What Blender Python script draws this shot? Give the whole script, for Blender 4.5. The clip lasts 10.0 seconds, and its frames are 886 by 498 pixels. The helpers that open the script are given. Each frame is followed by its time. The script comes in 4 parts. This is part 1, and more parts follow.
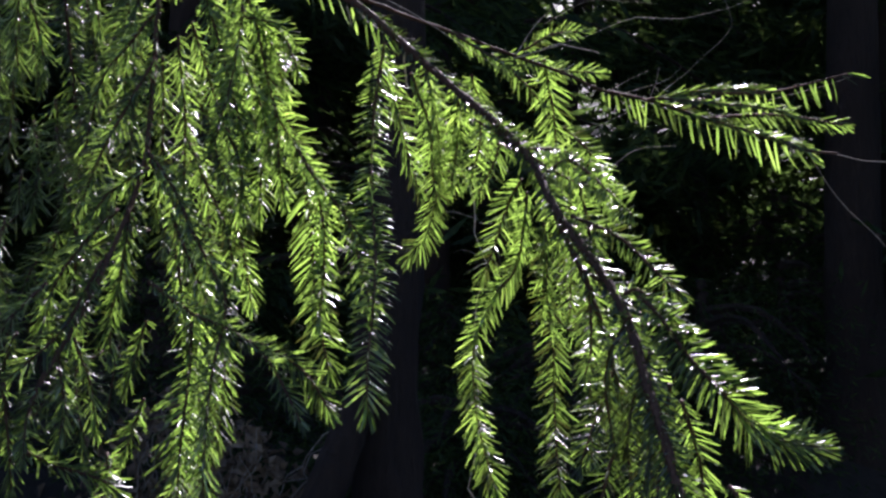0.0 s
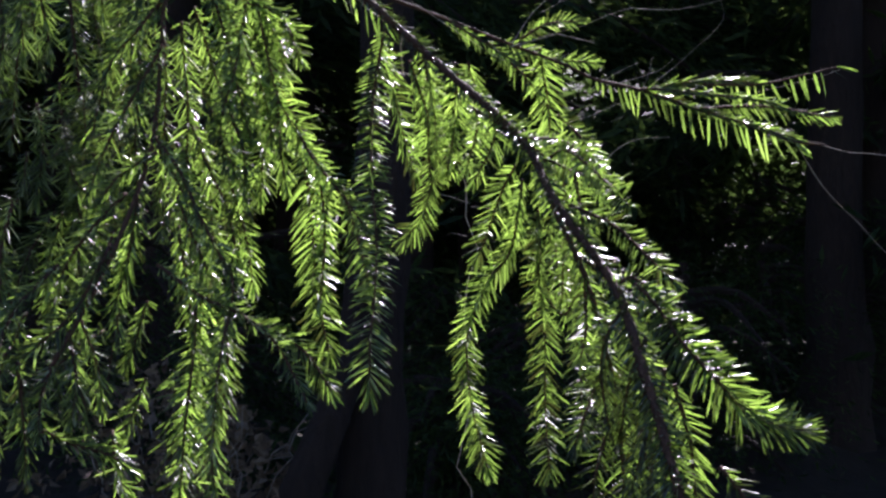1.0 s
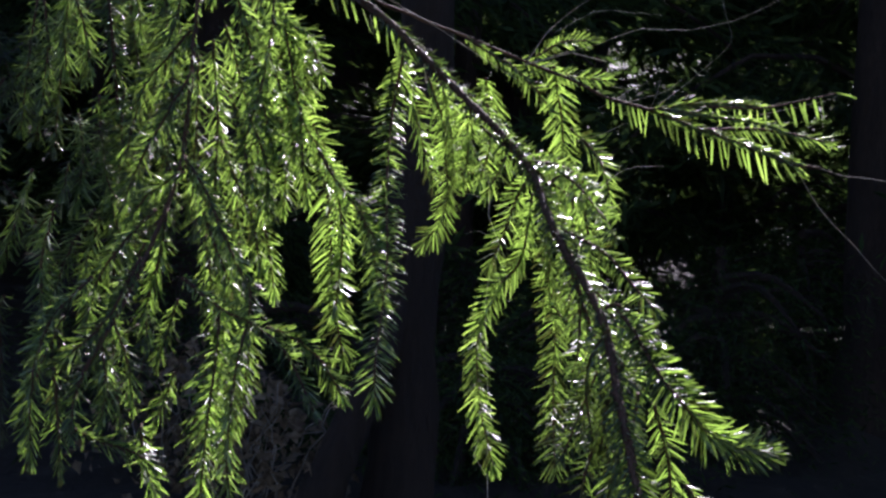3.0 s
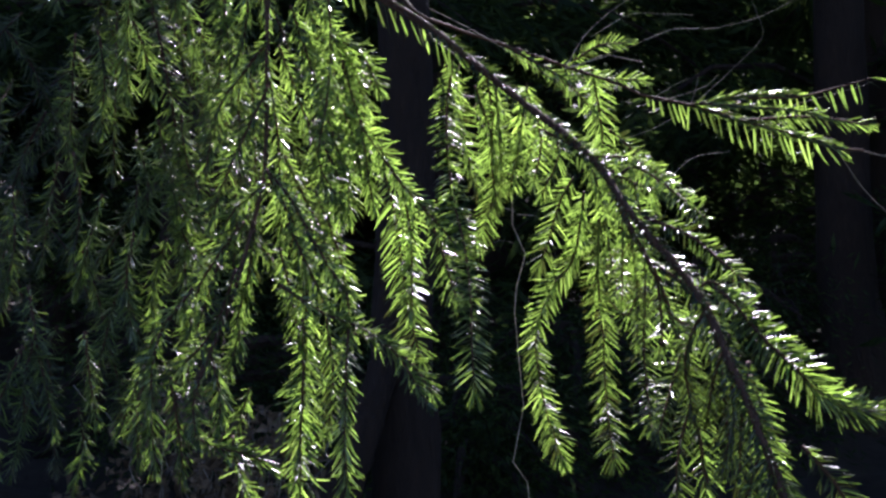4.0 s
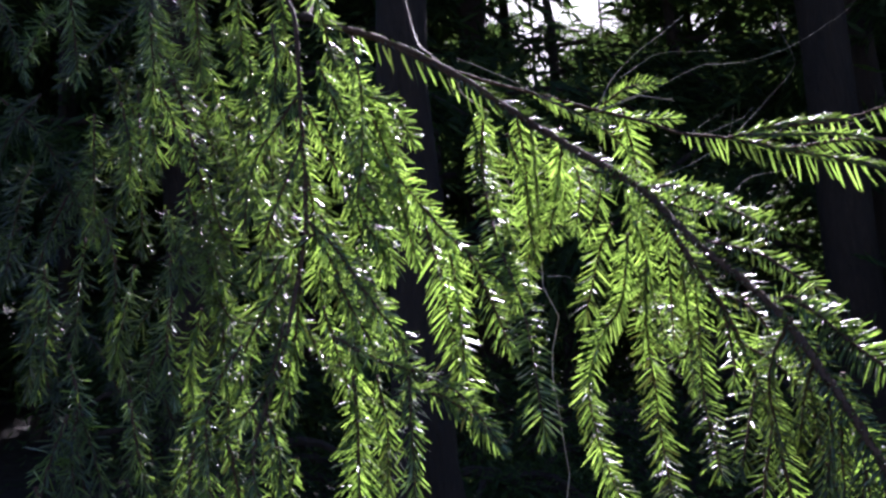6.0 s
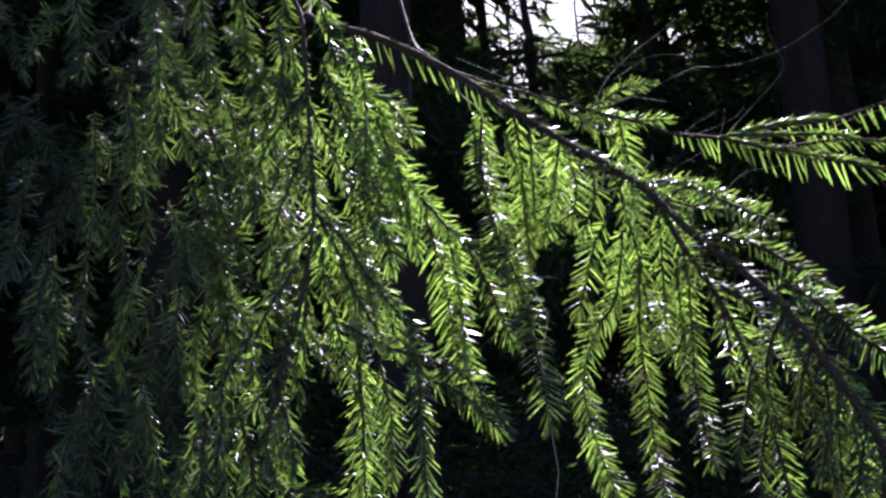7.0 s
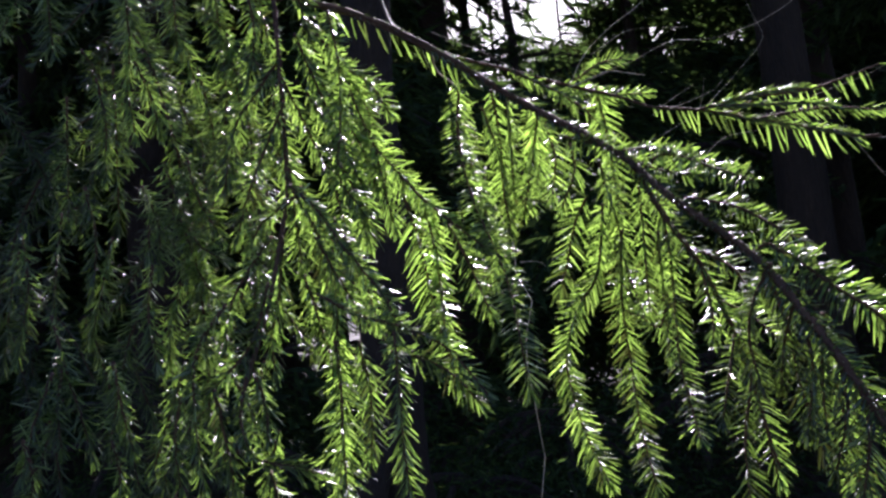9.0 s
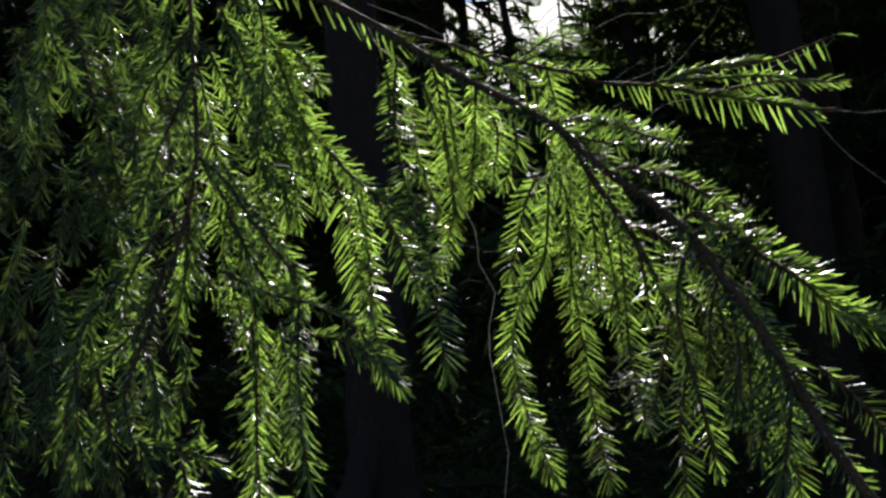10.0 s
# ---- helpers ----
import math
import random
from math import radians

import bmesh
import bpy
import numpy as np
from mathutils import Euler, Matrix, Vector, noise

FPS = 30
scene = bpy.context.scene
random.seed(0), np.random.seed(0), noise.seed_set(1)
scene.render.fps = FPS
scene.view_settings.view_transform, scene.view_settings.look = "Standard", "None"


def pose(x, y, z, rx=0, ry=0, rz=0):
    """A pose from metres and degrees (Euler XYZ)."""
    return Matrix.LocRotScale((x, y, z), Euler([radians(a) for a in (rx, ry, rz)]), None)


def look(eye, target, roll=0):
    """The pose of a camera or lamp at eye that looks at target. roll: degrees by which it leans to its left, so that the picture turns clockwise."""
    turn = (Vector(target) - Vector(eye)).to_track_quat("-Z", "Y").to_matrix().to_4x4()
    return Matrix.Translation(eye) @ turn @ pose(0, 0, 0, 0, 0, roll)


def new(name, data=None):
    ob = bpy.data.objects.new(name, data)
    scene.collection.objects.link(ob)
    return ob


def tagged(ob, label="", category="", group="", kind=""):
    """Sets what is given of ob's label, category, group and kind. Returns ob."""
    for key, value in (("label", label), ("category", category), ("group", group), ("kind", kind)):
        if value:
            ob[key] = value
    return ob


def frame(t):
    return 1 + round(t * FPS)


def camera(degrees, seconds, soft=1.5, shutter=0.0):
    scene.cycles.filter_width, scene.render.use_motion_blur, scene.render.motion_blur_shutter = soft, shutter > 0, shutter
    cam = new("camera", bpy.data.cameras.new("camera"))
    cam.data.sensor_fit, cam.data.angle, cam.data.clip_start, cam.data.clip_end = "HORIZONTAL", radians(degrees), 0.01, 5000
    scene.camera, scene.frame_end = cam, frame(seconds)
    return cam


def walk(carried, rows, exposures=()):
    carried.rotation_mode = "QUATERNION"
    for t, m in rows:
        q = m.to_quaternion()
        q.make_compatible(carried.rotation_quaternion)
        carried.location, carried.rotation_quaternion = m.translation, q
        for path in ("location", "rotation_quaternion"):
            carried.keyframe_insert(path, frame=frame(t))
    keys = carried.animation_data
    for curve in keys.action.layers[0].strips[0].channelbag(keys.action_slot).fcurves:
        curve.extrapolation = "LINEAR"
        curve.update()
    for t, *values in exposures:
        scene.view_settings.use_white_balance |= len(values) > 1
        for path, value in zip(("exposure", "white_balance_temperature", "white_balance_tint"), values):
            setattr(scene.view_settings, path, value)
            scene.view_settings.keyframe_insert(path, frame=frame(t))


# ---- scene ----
cam = camera(43.4, 10.0, soft=2.6)
PATH = [
    (0, (0.0752, 0.0520, 1.6624), (0.0257, 2.0386, 1.8883), 1.88),
    (0.5, (0.0642, 0.0437, 1.6506), (0.0320, 2.0310, 1.8730), 1.53),
    (1, (0.0627, 0.0295, 1.6643), (0.0466, 2.0203, 1.8547), 2.36),
    (1.5, (0.1009, -0.0042, 1.6821), (0.0299, 1.9875, 1.8498), 4.60),
    (2, (0.1127, 0.0009, 1.6820), (0.0107, 1.9917, 1.8444), 4.19),
    (3.5, (0.0533, -0.0502, 1.7000), (-0.0152, 1.9444, 1.8298), 3.19),
    (4, (-0.0023, -0.0571, 1.6648), (-0.0257, 1.9336, 1.8564), 0.24),
    (4.5, (-0.0323, -0.0409, 1.6509), (-0.0351, 1.9447, 1.8908), -1.67),
    (5, (-0.0187, -0.0226, 1.6429), (-0.0697, 1.9551, 1.9361), -2.33),
    (5.5, (-0.0264, -0.0089, 1.6372), (-0.0780, 1.9616, 1.9753), -3.31),
    (7, (-0.0659, -0.0333, 1.6095), (-0.0423, 1.9291, 1.9949), -3.77),
    (7.5, (-0.0233, -0.0178, 1.6013), (-0.0833, 1.9434, 1.9888), -4.07),
    (8, (-0.0394, -0.0095, 1.5806), (-0.0644, 1.9471, 1.9945), -4.65),
    (8.5, (-0.0496, -0.0131, 1.5880), (-0.0451, 1.9480, 1.9804), -4.85),
    (9, (-0.0597, -0.0138, 1.5863), (-0.0125, 1.9471, 1.9768), -4.92),
    (9.5, (-0.0306, 0.0044, 1.5817), (-0.0020, 1.9651, 1.9751), -5.12),
    (10, (0.0024, 0.0391, 1.5689), (0.0404, 1.9980, 1.9702), -5.04),
]
walk(cam, [(t, look(eye, target, roll)) for t, eye, target, roll in PATH], exposures=[(0, 1.8, 5800, 29), (3.5, 1.75, 5800, 29), (4.5, 2.1, 5600, 31), (5.5, 2.15, 5600, 31), (7, 1.85, 5600, 32), (8.8, 2.0, 5700, 29), (9.4, 1.65, 6000, 24), (9.7, 1.25, 6200, 16), (10, 1.2, 6200, 14)])

# ---- light: low sun ahead, over the tree line, in a clear sky ----
SUN_EL, SUN_AZ = 38.0, 9.0          # degrees above the horizon, degrees right of +y
world = bpy.data.worlds.new("sky")
scene.world = world
world.use_nodes = True
wn = world.node_tree
sky = wn.nodes.new("ShaderNodeTexSky")
sky.sky_type, sky.sun_disc = "NISHITA", False
sky.dust_density, sky.air_density, sky.ozone_density = 0.0, 0.8, 1.5
sky.sun_elevation, sky.sun_rotation = radians(SUN_EL), radians(SUN_AZ)
wn.links.new(sky.outputs[0], wn.nodes["Background"].inputs[0])
wn.nodes["Background"].inputs[1].default_value = 0.06
sun_lamp = bpy.data.lights.new("sun", "SUN")
sun_lamp.energy, sun_lamp.angle, sun_lamp.color = 5.0, radians(0.5), (1.0, 0.95, 0.86)
sun = new("sun", sun_lamp)
sun_way = Vector((math.sin(radians(SUN_AZ)) * math.cos(radians(SUN_EL)), math.cos(radians(SUN_AZ)) * math.cos(radians(SUN_EL)), math.sin(radians(SUN_EL))))
sun.matrix_world = look(sun_way * 30, (0, 0, 0))


# ---- materials ----
def material(name):
    m = bpy.data.materials.new(name)
    m.use_nodes = True
    nt = m.node_tree
    nt.nodes.clear()
    return m, nt, nt.nodes.new("ShaderNodeOutputMaterial")


def node(nt, kind, **values):
    n = nt.nodes.new(kind)
    for k, v in values.items():
        n.inputs[k].default_value = v
    return n


def ramp(nt, source, *stops):
    r = nt.nodes.new("ShaderNodeValToRGB")
    while len(r.color_ramp.elements) < len(stops):
        r.color_ramp.elements.new(0.5)
    for e, (at, c) in zip(r.color_ramp.elements, stops):
        e.position, e.color = at, (*c, 1)
    nt.links.new(source, r.inputs[0])
    return r.outputs[0]


def needle_material(name, dark, light, thin, gloss=0.30, pale=None, clear=0.5, dull=0.14):
    """Needles: each its own green, some thin and letting light through, some aged and dull, with a waxy skin."""
    m, nt, out = material(name)
    geo = nt.nodes.new("ShaderNodeNewGeometry")
    info = nt.nodes.new("ShaderNodeObjectInfo")
    co = nt.nodes.new("ShaderNodeTexCoord")
    patch = node(nt, "ShaderNodeTexNoise", Scale=26.0, Detail=2.0)
    nt.links.new(co.outputs["Object"], patch.inputs["Vector"])
    mixed = nt.nodes.new("ShaderNodeMath")
    mixed.operation = "MULTIPLY_ADD"
    mixed.inputs[1].default_value = 0.62
    nt.links.new(geo.outputs["Random Per Island"], mixed.inputs[0])
    shared = nt.nodes.new("ShaderNodeMath")
    shared.operation = "MULTIPLY_ADD"
    shared.inputs[1].default_value = 0.20
    nt.links.new(info.outputs["Random"], shared.inputs[0])
    shift = nt.nodes.new("ShaderNodeMath")
    shift.operation = "MULTIPLY_ADD"
    shift.inputs[1].default_value, shift.inputs[2].default_value = 0.9, -0.36
    nt.links.new(patch.outputs[0], shift.inputs[0])
    nt.links.new(shift.outputs[0], shared.inputs[2])
    nt.links.new(shared.outputs[0], mixed.inputs[2])
    middle = tuple((a + b) / 2 for a, b in zip(dark, light))
    base = ramp(nt, mixed.outputs[0], (0.0, dark), (0.45, middle), (0.74, light), (0.84, pale or light))
    trans = ramp(nt, mixed.outputs[0], (0.12, tuple(c * dull * k for c, k in zip(thin, (1.2, 0.8, 1.0)))), (0.42, tuple(c * 0.42 for c in thin)), (0.66, thin), (0.9, (thin[0] * 1.6, thin[1] * 1.45, thin[2] * 1.5)))
    body = node(nt, "ShaderNodeBsdfPrincipled", Roughness=gloss)
    body.inputs["Specular IOR Level"].default_value = 0.8 if pale else 0.3
    body.inputs["Coat Weight"].default_value = 0.4 if pale else 0.0      # waxy skin
    body.inputs["Coat Roughness"].default_value = 0.38
    nt.links.new(base, body.inputs["Base Color"])
    through_leaf = nt.nodes.new("ShaderNodeBsdfTranslucent")
    nt.links.new(trans, through_leaf.inputs[0])
    mix = node(nt, "ShaderNodeMixShader", Fac=clear)
    nt.links.new(body.outputs[0], mix.inputs[1])
    nt.links.new(through_leaf.outputs[0], mix.inputs[2])
    nt.links.new(mix.outputs[0], out.inputs[0])
    return m


def rough_material(name, scale, stretch, *stops, bump=0.5, roughness=0.85, distance=0.01, clear=0.0):
    m, nt, out = material(name)
    co = nt.nodes.new("ShaderNodeTexCoord")
    mp = nt.nodes.new("ShaderNodeMapping")
    mp.inputs["Scale"].default_value = stretch
    nt.links.new(co.outputs["Object"], mp.inputs[0])
    fine = node(nt, "ShaderNodeTexNoise", Scale=scale, Detail=8.0, Roughness=0.65)
    nt.links.new(mp.outputs[0], fine.inputs["Vector"])
    broad = node(nt, "ShaderNodeTexNoise", Scale=scale * 0.13, Detail=3.0)
    nt.links.new(mp.outputs[0], broad.inputs["Vector"])
    both = node(nt, "ShaderNodeMix", Factor=0.4)
    nt.links.new(fine.outputs[0], both.inputs[2])
    nt.links.new(broad.outputs[0], both.inputs[3])
    body = node(nt, "ShaderNodeBsdfPrincipled", Roughness=roughness)
    nt.links.new(ramp(nt, both.outputs[0], *stops), body.inputs["Base Color"])
    bm_node = node(nt, "ShaderNodeBump", Strength=bump, Distance=distance)
    nt.links.new(fine.outputs[0], bm_node.inputs["Height"])
    nt.links.new(bm_node.outputs[0], body.inputs["Normal"])
    if clear:                       # translucent share put in so dead twigs look bright against the sun
        through_bark = nt.nodes.new("ShaderNodeBsdfTranslucent")
        through_bark.inputs[0].default_value = (0.75, 0.72, 0.60, 1)
        mix = node(nt, "ShaderNodeMixShader", Fac=clear)
        nt.links.new(body.outputs[0], mix.inputs[1])
        nt.links.new(through_bark.outputs[0], mix.inputs[2])
        nt.links.new(mix.outputs[0], out.inputs[0])
    else:
        nt.links.new(body.outputs[0], out.inputs[0])
    return m


NEEDLE = needle_material("green needles", (0.032, 0.052, 0.013), (0.095, 0.135, 0.042), (0.295, 0.50, 0.065), 0.38, (0.30, 0.32, 0.27))
# darker needle copy: the shade of inner and back shoots is in its colour
SHADED_NEEDLE = needle_material("dark green needles, shade in colour", (0.020, 0.035, 0.010), (0.052, 0.082, 0.024), (0.125, 0.215, 0.025), 0.36, (0.16, 0.18, 0.14), 0.4)
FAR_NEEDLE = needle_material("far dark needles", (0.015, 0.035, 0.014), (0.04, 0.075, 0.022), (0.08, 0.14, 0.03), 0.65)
TWIG = rough_material("twig bark", 240, (1, 1, 1), (0.3, (0.04, 0.018, 0.01)), (0.6, (0.12, 0.062, 0.036)), (0.85, (0.24, 0.16, 0.11)), bump=0.9, distance=0.002)
DRY = rough_material("dry grey twig bark", 300, (1, 1, 1), (0.25, (0.10, 0.075, 0.055)), (0.5, (0.26, 0.22, 0.175)), (0.75, (0.52, 0.47, 0.40)), bump=0.5, distance=0.001, clear=0.08)
PALE_TWIG = rough_material("pale twig bark", 300, (1, 1, 1), (0.3, (0.22, 0.18, 0.13)), (0.5, (0.5, 0.45, 0.36)), (0.7, (0.7, 0.66, 0.56)), bump=0.6, distance=0.001, clear=0.2)
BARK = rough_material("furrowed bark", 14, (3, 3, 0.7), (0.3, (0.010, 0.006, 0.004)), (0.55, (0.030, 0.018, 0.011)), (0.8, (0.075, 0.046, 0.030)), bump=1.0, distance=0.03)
SOIL = rough_material("forest floor litter", 9, (1, 1, 1), (0.3, (0.012, 0.008, 0.005)), (0.55, (0.03, 0.021, 0.013)), (0.8, (0.055, 0.045, 0.024)), bump=1.0, distance=0.06)


# ---- building helpers ----
def mesh_part(name, verts, faces, mat, parent=None, label="", smooth=False):
    me = bpy.data.meshes.new(name)
    me.from_pydata(verts, [], faces)
    me.materials.append(mat)
    if smooth:
        me.polygons.foreach_set("use_smooth", [True] * len(me.polygons))
    me.update()
    ob = new(name, me)
    if parent:
        ob.parent = parent
        ob.matrix_parent_inverse = parent.matrix_basis.inverted()
    if label:
        tagged(ob, label)
    return ob


def thing(name, place, label, category, group="", kind=""):
    ob = new(name)
    ob.location = place
    ob.empty_display_size = 0.1
    return tagged(ob, label, category, group, kind)


def smooth_line(points, step):
    """Points at even steps along a smooth curve through the given ones."""
    p = np.array(points, float)
    p = np.vstack([2 * p[0] - p[1], p, 2 * p[-1] - p[-2]])
    fine = []
    for a, b, c, d in zip(p, p[1:], p[2:], p[3:]):
        u = np.linspace(0, 1, 24, endpoint=False)[:, None]
        fine.append(0.5 * (2 * b + (c - a) * u + (2 * a - 5 * b + 4 * c - d) * u**2 + (3 * b - a - 3 * c + d) * u**3))
    fine = np.vstack([*fine, p[-2:-1]])
    run = np.r_[0, np.cumsum(np.linalg.norm(np.diff(fine, axis=0), axis=1))]
    at = np.linspace(0, run[-1], max(4, int(run[-1] / step) + 1))
    return np.stack([np.interp(at, run, fine[:, k]) for k in range(3)], 1), run[-1]


def unit(v):
    return v / np.maximum(np.linalg.norm(v, axis=-1, keepdims=True), 1e-9)


def tube(line, radii, sides, rng=None, rough=0.0):
    """Rings of a tapered, slightly uneven tube along a line, and its faces."""
    tangent = unit(np.gradient(line, axis=0))
    side = unit(np.cross(tangent, np.array([0.13, 0.96, 0.21])))
    up = np.cross(side, tangent)
    turn = np.linspace(0, 2 * np.pi, sides, endpoint=False)
    r = np.asarray(radii)[:, None] * np.ones(sides)
    if rng is not None and rough:
        r = r * (1 + rough * rng.standard_normal(r.shape))
    rings = line[:, None] + r[..., None] * (np.cos(turn)[:, None] * side[:, None] + np.sin(turn)[:, None] * up[:, None])
    n = len(line)
    faces = [(i * sides + j, i * sides + (j + 1) % sides, (i + 1) * sides + (j + 1) % sides, (i + 1) * sides + j) for i in range(n - 1) for j in range(sides)]
    faces += [tuple(range(sides - 1, -1, -1)), tuple((n - 1) * sides + j for j in range(sides))]
    return rings.reshape(-1, 3), faces


count = [0]


def stem(bough, points, thick, thin):
    """A woody stem of a bough, with knots and scaly bark."""
    count[0] += 1
    rng = np.random.default_rng(count[0])
    line, length = smooth_line(points, 0.006)
    radii = np.linspace(thick, thin, len(line)) * (1 + 0.10 * np.sin(np.arange(len(line)) * 0.9) * rng.random(len(line)))
    verts, faces = tube(line, radii, 9, rng, 0.09)
    return mesh_part("stem", verts.tolist(), faces, TWIG, bough, smooth=True)


def shoot(bough, points, needle, density=1000.0, width=0.0, hang=0.0, wild=0.0, spread=0.95, shade_tint=False):
    """A leafy shoot: a thin twig with flat needles combed to both sides and forward over it."""
    count[0] += 1
    rng = np.random.default_rng(count[0])
    line, length = smooth_line(points, 0.005)
    twig_verts, twig_faces = tube(line, np.linspace(0.0016, 0.0007, len(line)), 5, rng, 0.08)
    twig = mesh_part("shoot", twig_verts.tolist(), twig_faces, TWIG, bough, smooth=True)

    if not width:
        width = 0.0012 + 0.0005 * min(max((needle - 0.016) / 0.008, 0.0), 1.0)
    n = int(length * density * 1.02)
    s = (np.arange(n) + 0.9 * rng.random(n)) / n
    s = np.r_[s, np.full(8, 1.0) - rng.random(8) * 0.01]
    n = len(s)
    at = s * (len(line) - 1)
    root = np.stack([np.interp(at, np.arange(len(line)), line[:, k]) for k in range(3)], 1)
    tan = unit(np.gradient(line, axis=0))
    tangent = unit(np.stack([np.interp(at, np.arange(len(line)), tan[:, k]) for k in range(3)], 1))
    lean = rng.normal(0, 0.35)
    front = np.array([math.sin(lean), -math.cos(lean), 0.25 + rng.normal(0, 0.15)])
    side = unit(np.cross(tangent, front))
    normal = np.cross(side, tangent)
    away = np.where(rng.random(n) < 0.72, rng.normal(0.20, 0.28 + wild, n), rng.uniform(0.5, 1.57, n))
    hand = np.where(np.arange(n) % 2 == 0, -1.0, 1.0)
    out = side * (hand * np.cos(away))[:, None] + normal * np.sin(away)[:, None]
    out = unit(out - np.array([0, 0, hang]) * (0.5 + rng.random(n))[:, None])
    left = (1 - s) * length
    opening = rng.normal(spread, 0.13 + 0.5 * wild, n) * np.clip(0.35 + left / 0.03, 0.35, 1.0)
    way = unit(tangent * np.cos(opening)[:, None] + out * np.sin(opening)[:, None])
    long = needle * rng.normal(1.0, 0.10, n) * np.clip(0.62 + left / 0.05, 0.62, 1.0) * np.clip(0.5 + s * length / 0.04, 0.5, 1.0)
    long *= np.where(rng.random(n) < 0.06, 0.55, 1.0)
    flat = unit(np.cross(way, normal) + 0.7 * rng.standard_normal((n, 3)))
    flat = unit(flat - way * (flat * way).sum(1, keepdims=True))
    wide = width * rng.normal(1.0, 0.12, n)
    bend = (tangent * rng.normal(0.10, 0.08, n)[:, None] - np.array([0, 0, 1.0]) * rng.normal(0.06, 0.05, n)[:, None]) * long[:, None]
    ridge = np.cross(way, flat)
    ridge *= np.sign((ridge * normal).sum(1, keepdims=True) + 1e-6)
    rows = []
    for u, w in ((0.0, 0.4), (0.3, 1.0), (0.82, 0.85)):
        middle = root + way * (long * u)[:, None] + bend * u**2
        off = flat * (wide * w / 2)[:, None]
        rows += [middle - off, middle + ridge * (wide * w * 0.24)[:, None], middle + off]
    rows.append(root + way * long[:, None] + bend)
    verts = np.stack(rows, 1).reshape(-1, 3)
    one = [(3 * r + c, 3 * r + c + 1, 3 * r + c + 4, 3 * r + c + 3) for r in range(2) for c in (0, 1)] + [(6, 7, 9), (7, 8, 9)]
    faces = [tuple(10 * k + v for v in f) for k in range(n) for f in one]
    needles = mesh_part("needles", verts.tolist(), faces, SHADED_NEEDLE if shade_tint else NEEDLE, twig, smooth=True)
    tagged(needles, kind="stuff")
    return twig


def bare_twig(name, points, thick, label, parent=None, wiggle=0.0035, bark=None):
    count[0] += 1
    rng = np.random.default_rng(count[0])
    line, length = smooth_line(points, 0.008)
    kinks = np.stack([np.interp(np.arange(len(line)), np.arange(0, len(line) + 6, 6), rng.normal(0, 1, len(np.arange(0, len(line) + 6, 6)))) for _ in range(3)], 1)
    line = line + wiggle * kinks
    verts, faces = tube(line, np.linspace(thick * 0.6, thick * 0.25, len(line)) * (1 + 0.25 * rng.random(len(line))), 6, rng, 0.1)
    return mesh_part(name, verts.tolist(), faces, bark or DRY, parent, label, smooth=True)


# ---- the ground: one sheet, rising into a wooded slope ahead ----
def ground_height(x, y):
    bank = np.clip((y - 0.4) / 3.3, 0, 1)
    rise = np.clip(y - 3.7, 0, None)
    return (bank * bank * (3 - 2 * bank)) * 1.0 + 0.10 * rise + 0.10 * np.clip(rise - 4, 0, None) + 0.30 * np.clip(rise - 20, 0, None) + 0.05 * np.sin(0.9 * x + 0.8 * y) + 0.06 * np.sin(1.7 * x - 1.1 * y) * np.clip(y / 4, 0, 1)


def build_ground():
    ys = np.r_[np.linspace(-60, -6, 12), np.linspace(-5, 25, 121), np.linspace(27, 160, 30)]
    xs = np.r_[np.linspace(-120, -14, 20), np.linspace(-13, 13, 105), np.linspace(14, 120, 20)]
    gx, gy = np.meshgrid(xs, ys)
    rng = np.random.default_rng(5)
    gz = ground_height(gx, gy) + rng.normal(0, 0.03, gx.shape)
    verts = np.stack([gx, gy, gz], -1).reshape(-1, 3).tolist()
    w = len(xs)
    faces = [(j * w + i, j * w + i + 1, (j + 1) * w + i + 1, (j + 1) * w + i) for j in range(len(ys) - 1) for i in range(w - 1)]
    ob = mesh_part("ground", verts, faces, SOIL, smooth=True)
    tagged(ob, "dark forest floor with needle litter and roots", "ground", kind="structure")


build_ground()


# ---- forest behind: trunks with dark crowns ----
GAP = np.array([0.14, 0.9, 1.82])      # centre of the gap cut in the canopy so the sun reaches the boughs


ACROSS = np.array([math.cos(radians(SUN_AZ)), -math.sin(radians(SUN_AZ)), 0.0])
ALONG = np.cross(ACROSS, np.array(sun_way))
# openings cut for light in the unseen canopy, sun's view: across, along, radius
LIGHT_OPENINGS = [(-0.29, 0.05, 0.2), (-0.18, 0.08, 0.27), (0.0, 0.06, 0.27), (0.12, -0.04, 0.28), (0.26, 0.0, 0.2), (-0.06, -0.22, 0.27), (0.1, -0.24, 0.2), (-0.26, -0.14, 0.16), (-0.12, -0.42, 0.16), (-0.15, -0.58, 0.12), (-0.17, -0.74, 0.1)]
# spots left leafy inside the openings, put there to dapple the light
DAPPLE_SPOTS = [(-0.41, 0.15, 0.055), (-0.45, -0.03, 0.04)]


def from_gap(points):
    """How far outside the openings a point lies, plus 0.39; less inside."""
    off = np.asarray(points) - GAP
    a, b = off @ ACROSS, off @ ALONG * np.sign(ALONG[2])
    far = np.min([np.hypot(a - p, b - q) - r for p, q, r in LIGHT_OPENINGS], axis=0)
    block = np.max([r - np.hypot(a - p, b - q) for p, q, r in DAPPLE_SPOTS], axis=0)
    return 0.39 + np.where(block > 0, np.maximum(block + 0.2, far), far)


